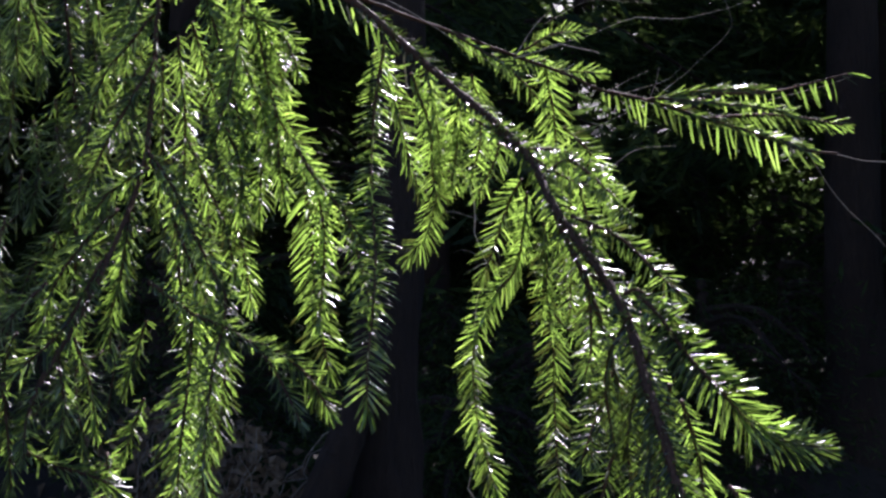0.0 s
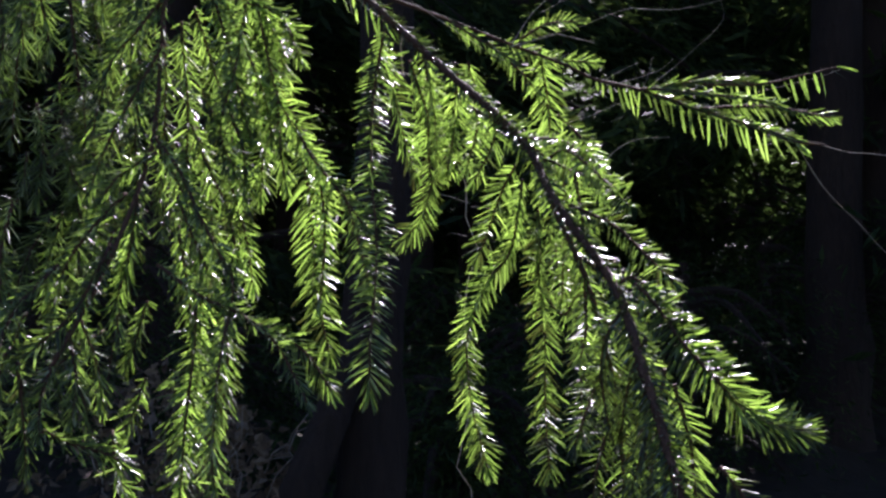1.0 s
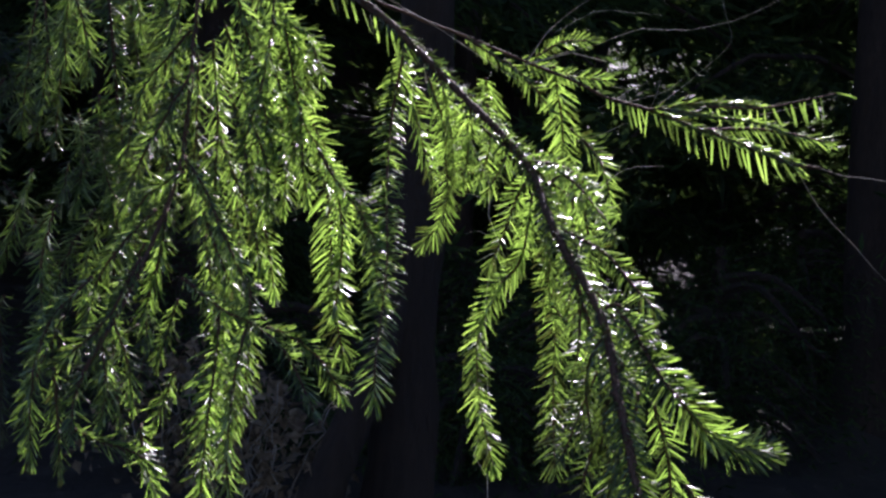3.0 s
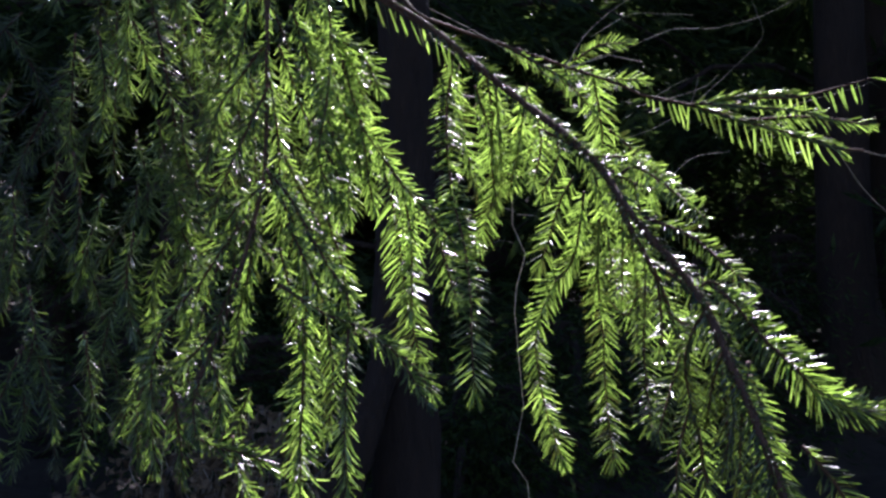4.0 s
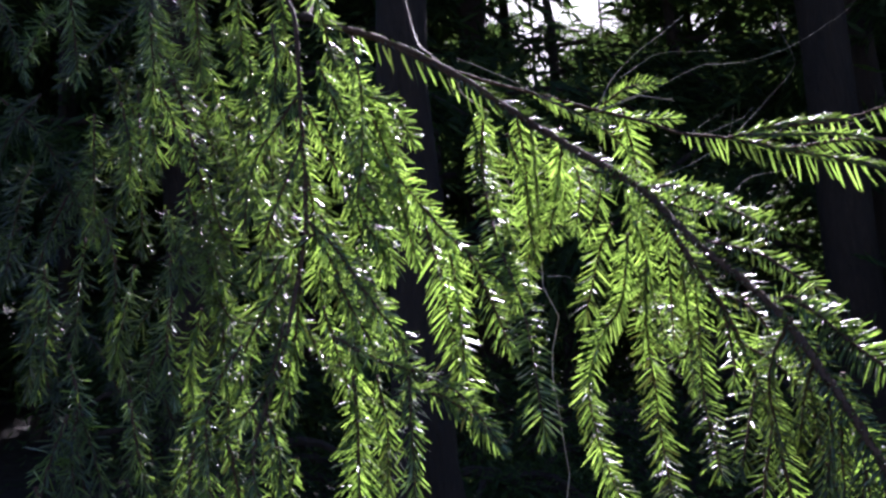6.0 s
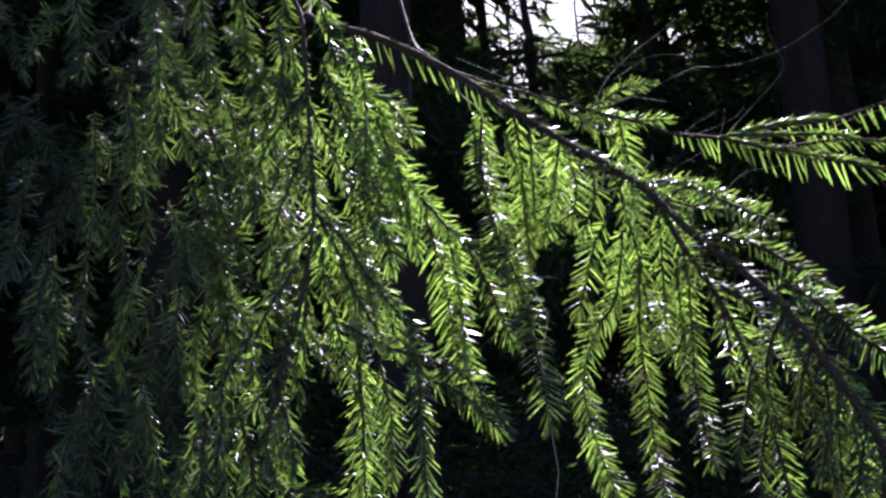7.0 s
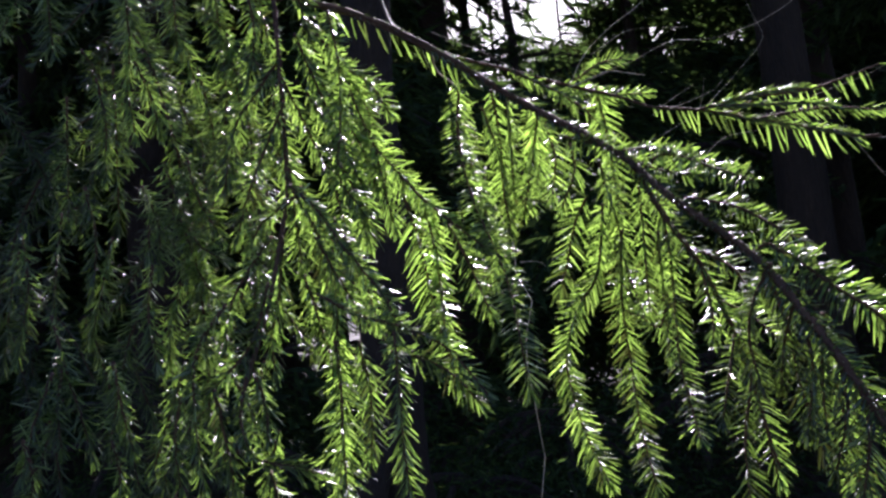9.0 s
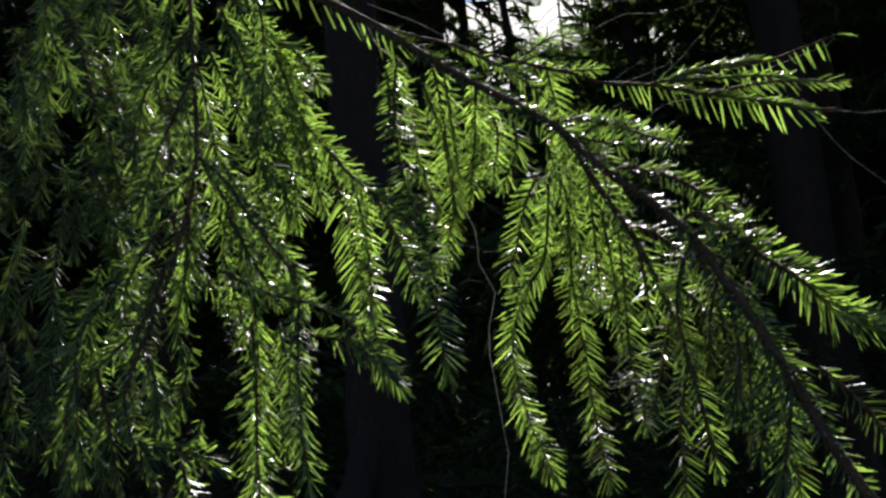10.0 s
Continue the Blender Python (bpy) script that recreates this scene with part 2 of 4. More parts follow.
def sky_window(points):
    """True in the ragged opening of the canopy, up the slope, through which sky shows."""
    p = np.asarray(points) - np.array([0.0, 0.0, 1.6])
    az, el = np.arctan2(p[:, 0], p[:, 1]), np.arctan2(p[:, 2], np.hypot(p[:, 0], p[:, 1]))
    inside = np.clip(1 - ((az - 0.155) / 0.165) ** 4, 0, 1) * np.clip((el - 0.315) / 0.06, 0, 1) * np.clip((0.50 - el) / 0.05, 0, 1)
    ragged = np.array([noise.noise(Vector((a * 22, e * 26, 3.7))) + 1.6 * noise.noise(Vector((a * 95, e * 110, 9.1))) for a, e in zip(az, el)])
    return inside * 1.0 + 1.2 * ragged > 0.86


def forest_tree(x, y, height, girth, seed, label, crown_from=0.25, clumps=1500, flare=0.5, leafage=1.0):
    rng = np.random.default_rng(seed)
    z = float(ground_height(np.array(x), np.array(y))) - 0.15
    tree = thing("conifer_tree", (x, y, z), label, "tree", "trees of the wood")
    foot_top = min(1.2, 0.2 * height)
    hs = np.r_[np.linspace(0, foot_top, 8), np.linspace(foot_top * 1.3, height, 26)]
    line = np.stack([x + np.cumsum(rng.normal(0, 0.006, len(hs))) * 2, y + np.cumsum(rng.normal(0, 0.006, len(hs))) * 2, z + hs], 1)
    radii = girth * (1 - hs / height * 0.93) * (1 + flare * np.exp(-hs / 0.35))
    verts, faces = tube(line, radii, 14, rng, 0.05)
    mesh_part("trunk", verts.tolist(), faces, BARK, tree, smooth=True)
    tops, sides = [], []
    n_limbs = 34
    limb_verts, limb_faces = [], []
    for k in range(n_limbs):
        u = crown_from + (1 - crown_from) * (k + rng.random()) / n_limbs
        h = u * height
        reach = (0.5 + 0.23 * height * (1 - u)) * rng.uniform(0.6, 1.15)
        turn = rng.random() * 6.283
        way = np.array([math.cos(turn), math.sin(turn), 0])
        foot = np.array([x, y, z + h])
        limb = np.stack([foot, foot + way * reach * 0.5 + [0, 0, 0.03 * reach], foot + way * reach + [0, 0, -0.30 * reach]])
        if from_gap(smooth_line(limb, reach / 6)[0]).min() < 0.36 or sky_window(limb[1:]).any():
            continue
        lv, lf = tube(smooth_line(limb, reach / 6)[0], np.linspace(0.03, 0.006, len(smooth_line(limb, reach / 6)[0])), 5)
        limb_faces += [tuple(v + len(limb_verts) for v in f) for f in lf]
        limb_verts += lv.tolist()
        m = int(1.7 * clumps / n_limbs * (0.5 + reach / (0.115 * height)) / 1.2)
        v = rng.random(m) ** 0.7
        at = foot + way * (v * reach)[:, None] + np.array([0, 0, 1.0]) * (0.06 * v - 0.30 * v**2)[:, None] * reach
        at = at + rng.normal(0, 1, (m, 3)) * np.array([0.16, 0.16, 0.09]) * (0.5 + v[:, None])
        at = at[from_gap(at) > 0.39 + rng.normal(0, 0.05, m)]
        at = at[~sky_window(at) | (rng.random(len(at)) < 0.06)]
        tops.append(at)
        sides.append(np.tile(way, (len(at), 1)))
    at, way = np.vstack(tops), np.vstack(sides)
    m = len(at)
    way = unit(way + rng.normal(0, 0.6, (m, 3)) + [0, 0, -0.5])
    flat = unit(np.cross(way, rng.normal(0, 1, (m, 3))))
    size = rng.uniform(0.08, 0.22, m)[:, None] * max(0.6, min(1.6, math.hypot(x, y) / 11)) * leafage
    size *= np.where(from_gap(at) < 0.9, 0.4, 1.0)[:, None]      # smaller leaves round the openings, so none overhangs the light
    high = np.arctan2(at[:, 2] - 1.6, np.hypot(at[:, 0], at[:, 1]))[:, None]
    broad = size * np.where(high > 0.48, 0.26, 0.085)      # broad leaves above the view to block sun, thin ones low in the wood
    leaf = np.stack([at, at + way * size * 0.5 - flat * broad, at + way * size, at + way * size * 0.45 + flat * broad], 1).reshape(-1, 3)
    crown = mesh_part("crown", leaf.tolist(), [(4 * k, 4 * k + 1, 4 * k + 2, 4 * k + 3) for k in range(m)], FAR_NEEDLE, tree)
    tagged(crown, kind="stuff")
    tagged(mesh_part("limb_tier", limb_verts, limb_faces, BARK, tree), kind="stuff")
    return tree


near_tree = forest_tree(-0.19, 3.5, 11.0, 0.105, 11, "tall conifer with a dark furrowed trunk and a bare leaning root", 0.72, 900, flare=0.25)
root_line = smooth_line([(-0.19, 3.46, 1.75), (-0.25, 3.40, 1.55), (-0.31, 3.34, 1.36), (-0.38, 3.29, 1.15), (-0.47, 3.24, 0.85)], 0.03)[0]
root_verts, root_faces = tube(root_line, np.linspace(0.045, 0.075, len(root_line)), 12, np.random.default_rng(4), 0.06)
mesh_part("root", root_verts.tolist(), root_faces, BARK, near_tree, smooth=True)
forest_tree(2.17, 6.2, 13.0, 0.17, 12, "tall conifer with a dark straight trunk", 0.35, 5000, leafage=1.3)
forest_tree(2.0, 9.6, 9.5, 0.08, 13, "slender young conifer of the dark wood", 0.1, 9000, leafage=1.2)
# added to keep stray sun off the ground ahead
forest_tree(0.88, 8.9, 7.5, 0.07, 14, "slender young conifer of the dark wood", 0.1, 8000, leafage=1.2)
# saplings added to cover sun patches on the ground
for x, y, tall, seed in ((1.25, 5.7, 1.1, 61), (0.55, 5.3, 0.8, 62), (0.06, 4.7, 0.6, 69), (1.9, 6.6, 1.2, 63), (2.7, 7.6, 1.5, 64), (0.1, 6.3, 1.0, 65), (-0.95, 4.9, 0.8, 66), (2.5, 9.0, 1.7, 67), (-1.6, 5.8, 1.2, 68)):
    forest_tree(x, y, tall, 0.016, seed, "small dark conifer sapling in the undergrowth", 0.08, 1300, leafage=0.55)
rng_w = np.random.default_rng(77)
spots = []
for k in range(1600):
    r, a = rng_w.uniform(7.5, 27), rng_w.uniform(-3.1416, 3.1416)
    px, py = r * math.sin(a), r * math.cos(a)
    aside = (np.array([px, py, 0.0]) - GAP) @ ACROSS
    if 0 < py < 19 and -0.85 < aside < 0.6:       # lane cleared of trunks so the sun comes down it
        continue
    if all((px - q[0])**2 + (py - q[1])**2 > (1.65 if abs(a) < 0.6 else 2.6)**2 for q in spots) and (abs(a) < 0.8 or r < 13):
        spots.append((px, py))
for k, (px, py) in enumerate(spots):
    ahead = py > 0 and abs(px) < py
    tall, girth = rng_w.uniform(12, 18), rng_w.uniform(0.10, 0.2)
    if ahead and 0.03 < math.atan2(px, py) < 0.27:       # younger trees under the open patch of sky
        top = 1.6 + math.hypot(px, py) * math.tan(rng_w.uniform(0.38, 0.52))
        girth = 0.075
        if py > 15:
            tall = max(2.5, top - float(ground_height(np.array(px), np.array(py))))
    # oversized leaves, also on trees out of view, to block stray light
    forest_tree(px, py, tall, girth, 100 + k, "slender young conifer of the dark wood" if tall < 11 else "conifer of the dark wood behind", rng_w.uniform(0.02, 0.15), (11000 if py < 14 else 6500) if ahead else 3000, leafage=(0.6 if girth < 0.08 else 1.0) if ahead and py > 15 else 1.6 if ahead else 1.8)

# ---- the boughs that hang in front ----
main = thing("conifer_bough", (-0.15, 1.0, 1.98), "green sunlit conifer bough with drooping needled shoots", "bough", "boughs")
stem(main, [(-0.19, 3.47, 4.1), (-0.25, 2.4, 3.35), (-0.22, 1.6, 2.55), (-0.19, 1.2, 2.16), (-0.173, 1.03, 2.067), (-0.094, 0.992, 2.02), (-0.032, 0.992, 1.983), (0.017, 0.97, 1.937), (0.053, 0.943, 1.9), (0.112, 0.878, 1.834), (0.134, 0.795, 1.772), (0.164, 0.717, 1.711), (0.172, 0.651, 1.659), (0.179, 0.605, 1.614), (0.184, 0.572, 1.576), (0.192, 0.54, 1.54)], 0.007, 0.0027)
stem(main, [(0.123, 0.867, 1.819), (0.14, 0.856, 1.773), (0.16, 0.839, 1.727), (0.177, 0.83, 1.671), (0.185, 0.823, 1.622), (0.191, 0.812, 1.568)], 0.0026, 0.0012)
shoot(main, [(-0.013, 1.025, 1.952), (-0.003, 1.074, 1.929), (0.007, 1.117, 1.89), (0.021, 1.161, 1.848)], 0.0239, density=700, spread=1.0)
shoot(main, [(0.034, 0.965, 1.919), (0.041, 1.041, 1.891), (0.048, 1.096, 1.859), (0.078, 1.106, 1.85)], 0.0212, density=700, spread=1.0)
shoot(main, [(0.016, 1.041, 1.935), (0.038, 1.106, 1.884), (0.041, 1.172, 1.851), (0.028, 1.215, 1.81), (0.01, 1.221, 1.786)], 0.0221, density=750, spread=1.0)
shoot(main, [(0.061, 0.954, 1.902), (0.061, 1.041, 1.88), (0.055, 1.106, 1.843)], 0.0212, density=700, spread=1.0)
shoot(main, [(-0.006, 1.008, 1.953), (-0.012, 0.997, 1.89), (-0.006, 0.932, 1.813), (0.005, 0.867, 1.754), (0.009, 0.823, 1.714), (0.01, 0.783, 1.667), (0.012, 0.776, 1.636)], 0.0190, density=950, spread=1.0)
shoot(main, [(0.027, 1.041, 1.953), (0.035, 1.085, 1.913), (0.035, 1.106, 1.87), (0.041, 1.128, 1.83)], 0.0221, density=700, spread=1.0)
shoot(main, [(0.071, 1.096, 1.95), (0.085, 1.172, 1.929), (0.084, 1.226, 1.898)], 0.0248, density=700, spread=1.0)
shoot(main, [(0.123, 1.128, 1.856), (0.111, 1.15, 1.833), (0.098, 1.15, 1.789), (0.087, 1.15, 1.761)], 0.0230, density=700, spread=1.0)
shoot(main, [(0.125, 1.041, 1.828), (0.119, 1.085, 1.768), (0.098, 1.096, 1.736), (0.081, 1.101, 1.686), (0.087, 1.08, 1.62), (0.104, 1.06, 1.562)], 0.0205, density=1200, spread=1.0)
shoot(main, [(0.14, 1.041, 1.8), (0.152, 1.15, 1.75), (0.164, 1.204, 1.689), (0.167, 1.204, 1.614), (0.171, 1.172, 1.549)], 0.0248, density=700, spread=1.0)
shoot(main, [(0.162, 0.986, 1.786), (0.185, 1.096, 1.738), (0.186, 1.106, 1.68)], 0.0184, density=750, spread=1.0)
shoot(main, [(0.126, 1.041, 1.869), (0.162, 1.172, 1.832), (0.172, 1.204, 1.787), (0.174, 1.15, 1.728)], 0.0221, density=750, spread=1.0)
shoot(main, [(0.166, 0.986, 1.828), (0.184, 1.041, 1.773), (0.187, 1.063, 1.715), (0.186, 1.063, 1.666), (0.183, 1.008, 1.594)], 0.0202, density=750, spread=1.0)
shoot(main, [(0.162, 1.041, 1.843), (0.169, 1.085, 1.789), (0.171, 1.106, 1.723)], 0.0193, density=750, spread=1.0)
shoot(main, [(0.18, 1.063, 1.727), (0.169, 1.063, 1.706), (0.153, 1.074, 1.722)], 0.0193, density=750, spread=1.0)
shoot(main, [(0.123, 0.867, 1.819), (0.14, 0.856, 1.773), (0.16, 0.839, 1.727), (0.177, 0.83, 1.671), (0.185, 0.823, 1.622), (0.19, 0.812, 1.56)], 0.0180, density=950, spread=1.0)
shoot(main, [(0.16, 0.839, 1.727), (0.16, 0.823, 1.684), (0.155, 0.812, 1.666)], 0.0193, density=750, spread=1.0)
shoot(main, [(0.177, 0.83, 1.671), (0.164, 0.812, 1.64), (0.152, 0.801, 1.607)], 0.0193, density=750, spread=1.0, shade_tint=True)
shoot(main, [(0.182, 0.823, 1.631), (0.169, 0.812, 1.59), (0.167, 0.812, 1.541)], 0.0184, density=750, spread=1.0, shade_tint=True)
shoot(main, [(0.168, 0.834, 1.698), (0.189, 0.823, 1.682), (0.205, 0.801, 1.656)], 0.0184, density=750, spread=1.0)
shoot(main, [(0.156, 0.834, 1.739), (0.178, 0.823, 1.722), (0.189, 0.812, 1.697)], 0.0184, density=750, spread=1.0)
shoot(main, [(0.166, 0.714, 1.707), (0.179, 0.714, 1.667), (0.183, 0.714, 1.619), (0.192, 0.714, 1.578)], 0.0180, density=950, spread=1.0, shade_tint=True)
shoot(main, [(0.172, 0.66, 1.664), (0.177, 0.67, 1.626), (0.172, 0.681, 1.593)], 0.0180, density=950, spread=1.0, shade_tint=True)
shoot(main, [(0.177, 0.627, 1.636), (0.183, 0.638, 1.603), (0.175, 0.649, 1.568)], 0.0170, density=950, spread=1.0, shade_tint=True)
shoot(main, [(0.129, 0.856, 1.812), (0.144, 0.834, 1.817), (0.164, 0.769, 1.785), (0.172, 0.714, 1.761)], 0.0150, hang=0.3, density=950, spread=1.0)
shoot(main, [(0.112, 0.878, 1.834), (0.142, 0.845, 1.826), (0.165, 0.801, 1.8)], 0.0140, hang=0.3, density=950, spread=1.0)
shoot(main, [(0.142, 0.79, 1.771), (0.169, 0.758, 1.754), (0.186, 0.73, 1.732), (0.2, 0.714, 1.715)], 0.0140, hang=0.3, density=950, spread=1.0)
shoot(main, [(0.174, 0.703, 1.712), (0.182, 0.692, 1.703), (0.195, 0.66, 1.677), (0.21, 0.643, 1.658), (0.231, 0.649, 1.638), (0.273, 0.679, 1.629)], 0.0184, density=1875, spread=1.0)
shoot(main, [(0.164, 0.717, 1.711), (0.175, 0.714, 1.717), (0.192, 0.703, 1.702)], 0.0190, density=950, spread=1.0)
shoot(main, [(0.179, 0.605, 1.614), (0.181, 0.605, 1.589), (0.172, 0.605, 1.553)], 0.0180, density=950, spread=1.0)
shoot(main, [(0.168, 0.692, 1.7), (0.16, 0.714, 1.68), (0.16, 0.736, 1.656), (0.167, 0.747, 1.624)], 0.0160, density=950, spread=1.0, shade_tint=True)
shoot(main, [(0.176, 0.67, 1.679), (0.17, 0.692, 1.652), (0.17, 0.714, 1.623)], 0.0160, density=950, spread=1.0, shade_tint=True)
shoot(main, [(0.185, 0.66, 1.662), (0.182, 0.67, 1.625), (0.18, 0.67, 1.59)], 0.0130, density=950, spread=1.0, shade_tint=True)
shoot(main, [(0.075, 0.932, 1.868), (0.101, 0.888, 1.843), (0.137, 0.856, 1.812), (0.161, 0.823, 1.796)], 0.0190, density=950, spread=1.0)
shoot(main, [(-0.165, 1.025, 2.06), (-0.094, 0.99, 2.016), (-0.032, 0.99, 1.979), (0.0, 0.98, 1.95)], 0.027, density=100, width=0.0023, hang=6.0, spread=1.35)
shoot(main, [(-0.032, 0.992, 1.983), (0.017, 0.97, 1.937), (0.053, 0.943, 1.9), (0.112, 0.878, 1.834), (0.134, 0.795, 1.772), (0.164, 0.717, 1.711)], 0.016, density=1000, hang=0.3, shade_tint=True)
shoot(main, [(0.164, 0.717, 1.711), (0.172, 0.651, 1.659), (0.179, 0.605, 1.614), (0.184, 0.572, 1.576)], 0.016, density=1000, hang=0.2, shade_tint=True)
shoot(main, [(-0.173, 1.03, 2.067), (-0.094, 0.992, 2.02), (-0.032, 0.992, 1.983)], 0.010, density=500, hang=0.4, shade_tint=True)
shoot(main, [(0.214, 0.649, 1.61), (0.231, 0.638, 1.587), (0.24, 0.627, 1.562)], 0.0150, density=950, spread=1.0)
shoot(main, [(0.206, 0.736, 1.652), (0.219, 0.747, 1.616), (0.226, 0.758, 1.573), (0.228, 0.758, 1.534)], 0.0160, density=950, spread=1.0)
shoot(main, [(0.172, 0.651, 1.659), (0.179, 0.605, 1.614), (0.184, 0.572, 1.576), (0.192, 0.54, 1.54)], 0.0110, density=875, spread=1.0)
shoot(main, [(0.075, 1.03, 1.911), (0.081, 1.025, 1.873), (0.073, 1.019, 1.834)], 0.0202, density=650, spread=1.0)
shoot(main, [(0.094, 1.008, 1.883), (0.096, 1.008, 1.856), (0.08, 1.008, 1.82)], 0.0184, density=650, spread=1.0)
right = thing("conifer_bough", (-0.05, 1.05, 2.0), "thin conifer branch with backlit yellow-green needles and a bare tip", "bough", "boughs")
stem(right, [(-0.19, 3.47, 4.2), (-0.2, 2.4, 3.45), (-0.13, 1.6, 2.6), (-0.08, 1.2, 2.14), (-0.052, 1.052, 2.023), (-0.006, 1.074, 2.005), (0.047, 1.081, 1.989), (0.106, 1.085, 1.969), (0.165, 1.079, 1.947), (0.193, 1.074, 1.933), (0.24, 1.041, 1.914), (0.292, 1.025, 1.892), (0.339, 0.997, 1.871), (0.359, 0.992, 1.863), (0.383, 0.986, 1.86)], 0.006, 0.0012)
shoot(right, [(0.193, 1.074, 1.933), (0.24, 1.041, 1.914), (0.292, 1.025, 1.892), (0.339, 0.997, 1.871), (0.359, 0.992, 1.864)], 0.026, hang=6.0, spread=1.4, density=150, width=0.0022)
shoot(right, [(0.229, 1.046, 1.918), (0.291, 1.019, 1.892), (0.339, 0.997, 1.873), (0.362, 0.992, 1.865)], 0.013, density=1000, spread=0.45)
shoot(right, [(0.231, 1.041, 1.916), (0.269, 1.025, 1.92), (0.305, 1.014, 1.921), (0.331, 1.003, 1.917)], 0.014, density=1100, spread=0.4)
shoot(right, [(0.284, 1.019, 1.918), (0.329, 1.003, 1.916), (0.362, 0.992, 1.922), (0.393, 0.986, 1.93)], 0.023, hang=5.0, spread=1.3, density=140, width=0.0022)
shoot(right, [(0.281, 1.025, 1.897), (0.324, 1.003, 1.896), (0.353, 0.992, 1.892), (0.386, 0.981, 1.883)], 0.0160, hang=0.9, density=525, spread=1.0)
shoot(right, [(0.121, 1.096, 1.976), (0.147, 1.096, 1.992), (0.179, 1.096, 1.996)], 0.0150, density=950, spread=1.0)
shoot(right, [(0.106, 1.085, 1.969), (0.148, 1.096, 1.959), (0.195, 1.096, 1.955)], 0.0150, hang=0.5, density=950, spread=1.0)
shoot(right, [(0.14, 1.09, 1.966), (0.154, 1.128, 1.912), (0.162, 1.167, 1.847)], 0.0239, density=750, spread=1.0)
shoot(right, [(0.163, 1.128, 1.909), (0.197, 1.15, 1.881), (0.214, 1.161, 1.833)], 0.0202, density=750, spread=1.0)
shoot(right, [(0.089, 1.085, 1.968), (0.121, 1.074, 1.938), (0.137, 1.074, 1.919)], 0.0184, density=750, spread=1.0)
shoot(right, [(0.047, 1.081, 1.989), (0.083, 1.074, 1.966), (0.115, 1.063, 1.944)], 0.0130, hang=0.8, density=950, spread=1.0)
shoot(right, [(0.238, 1.03, 1.915), (0.284, 1.014, 1.908), (0.328, 0.997, 1.9), (0.358, 0.992, 1.89)], 0.013, density=1200, spread=0.35)
left = thing("conifer_bough", (-0.2, 0.83, 2.0), "dense drooping conifer spray with bright wet-looking needles", "bough", "boughs")
stem(left, [(-0.2, 3.47, 4.0), (-0.32, 2.3, 3.3), (-0.27, 1.4, 2.5), (-0.19, 0.95, 2.09), (-0.163, 0.856, 1.995), (-0.159, 0.839, 1.945), (-0.157, 0.831, 1.903), (-0.155, 0.819, 1.813), (-0.161, 0.801, 1.763), (-0.168, 0.758, 1.703), (-0.179, 0.714, 1.649)], 0.007, 0.0015)
shoot(left, [(-0.138, 0.986, 2.004), (-0.121, 0.986, 1.974), (-0.093, 0.954, 1.886), (-0.077, 0.932, 1.855), (-0.052, 0.932, 1.821), (-0.044, 0.932, 1.803)], 0.017, density=1136, wild=0.3, spread=0.82)
shoot(left, [(-0.052, 0.932, 1.821), (-0.045, 0.937, 1.787), (-0.042, 0.939, 1.752), (-0.041, 0.921, 1.7)], 0.019, density=1136, wild=0.3, spread=0.82)
shoot(left, [(-0.072, 0.932, 1.849), (-0.052, 0.916, 1.818), (-0.028, 0.899, 1.79), (-0.004, 0.867, 1.759)], 0.016, density=1136, wild=0.3, spread=0.82)
shoot(left, [(-0.091, 0.954, 1.881), (-0.084, 0.943, 1.838), (-0.077, 0.943, 1.798)], 0.017, density=1136, wild=0.3, spread=0.82)
shoot(left, [(-0.124, 0.954, 2.012), (-0.115, 0.921, 1.943), (-0.116, 0.899, 1.884), (-0.118, 0.867, 1.83), (-0.101, 0.845, 1.795)], 0.019, density=1136, wild=0.3, spread=0.82)
shoot(left, [(-0.133, 0.965, 1.961), (-0.098, 0.986, 1.958), (-0.074, 0.965, 1.912)], 0.019, density=1136, wild=0.3, spread=0.82)
shoot(left, [(-0.156, 0.834, 1.923), (-0.176, 0.834, 1.896), (-0.196, 0.834, 1.865), (-0.208, 0.845, 1.818)], 0.017, density=1136, wild=0.3, spread=0.82)
shoot(left, [(-0.154, 0.823, 1.881), (-0.169, 0.812, 1.842), (-0.182, 0.801, 1.804), (-0.192, 0.801, 1.77)], 0.017, density=1136, wild=0.3, spread=0.82)
shoot(left, [(-0.155, 0.819, 1.813), (-0.133, 0.807, 1.788), (-0.113, 0.794, 1.754), (-0.093, 0.779, 1.724), (-0.082, 0.769, 1.703), (-0.079, 0.725, 1.653), (-0.078, 0.714, 1.601), (-0.076, 0.725, 1.565)], 0.015, density=1136, wild=0.3, spread=0.82)
shoot(left, [(-0.15, 0.812, 1.805), (-0.132, 0.845, 1.765), (-0.129, 0.878, 1.725), (-0.13, 0.899, 1.658), (-0.133, 0.899, 1.609), (-0.139, 0.899, 1.56)], 0.017, density=1136, wild=0.3, spread=0.82)
shoot(left, [(-0.133, 0.769, 1.717), (-0.102, 0.758, 1.697), (-0.071, 0.747, 1.685), (-0.045, 0.73, 1.667), (-0.021, 0.71, 1.632)], 0.013, density=1136, wild=0.3, spread=0.82)
shoot(left, [(-0.159, 0.801, 1.768), (-0.165, 0.812, 1.727), (-0.174, 0.823, 1.695), (-0.172, 0.823, 1.669)], 0.017, density=1136, wild=0.3, spread=0.82)
shoot(left, [(-0.168, 0.779, 1.73), (-0.174, 0.736, 1.685), (-0.188, 0.714, 1.661), (-0.2, 0.714, 1.651)], 0.016, density=1136, wild=0.3, spread=0.82)
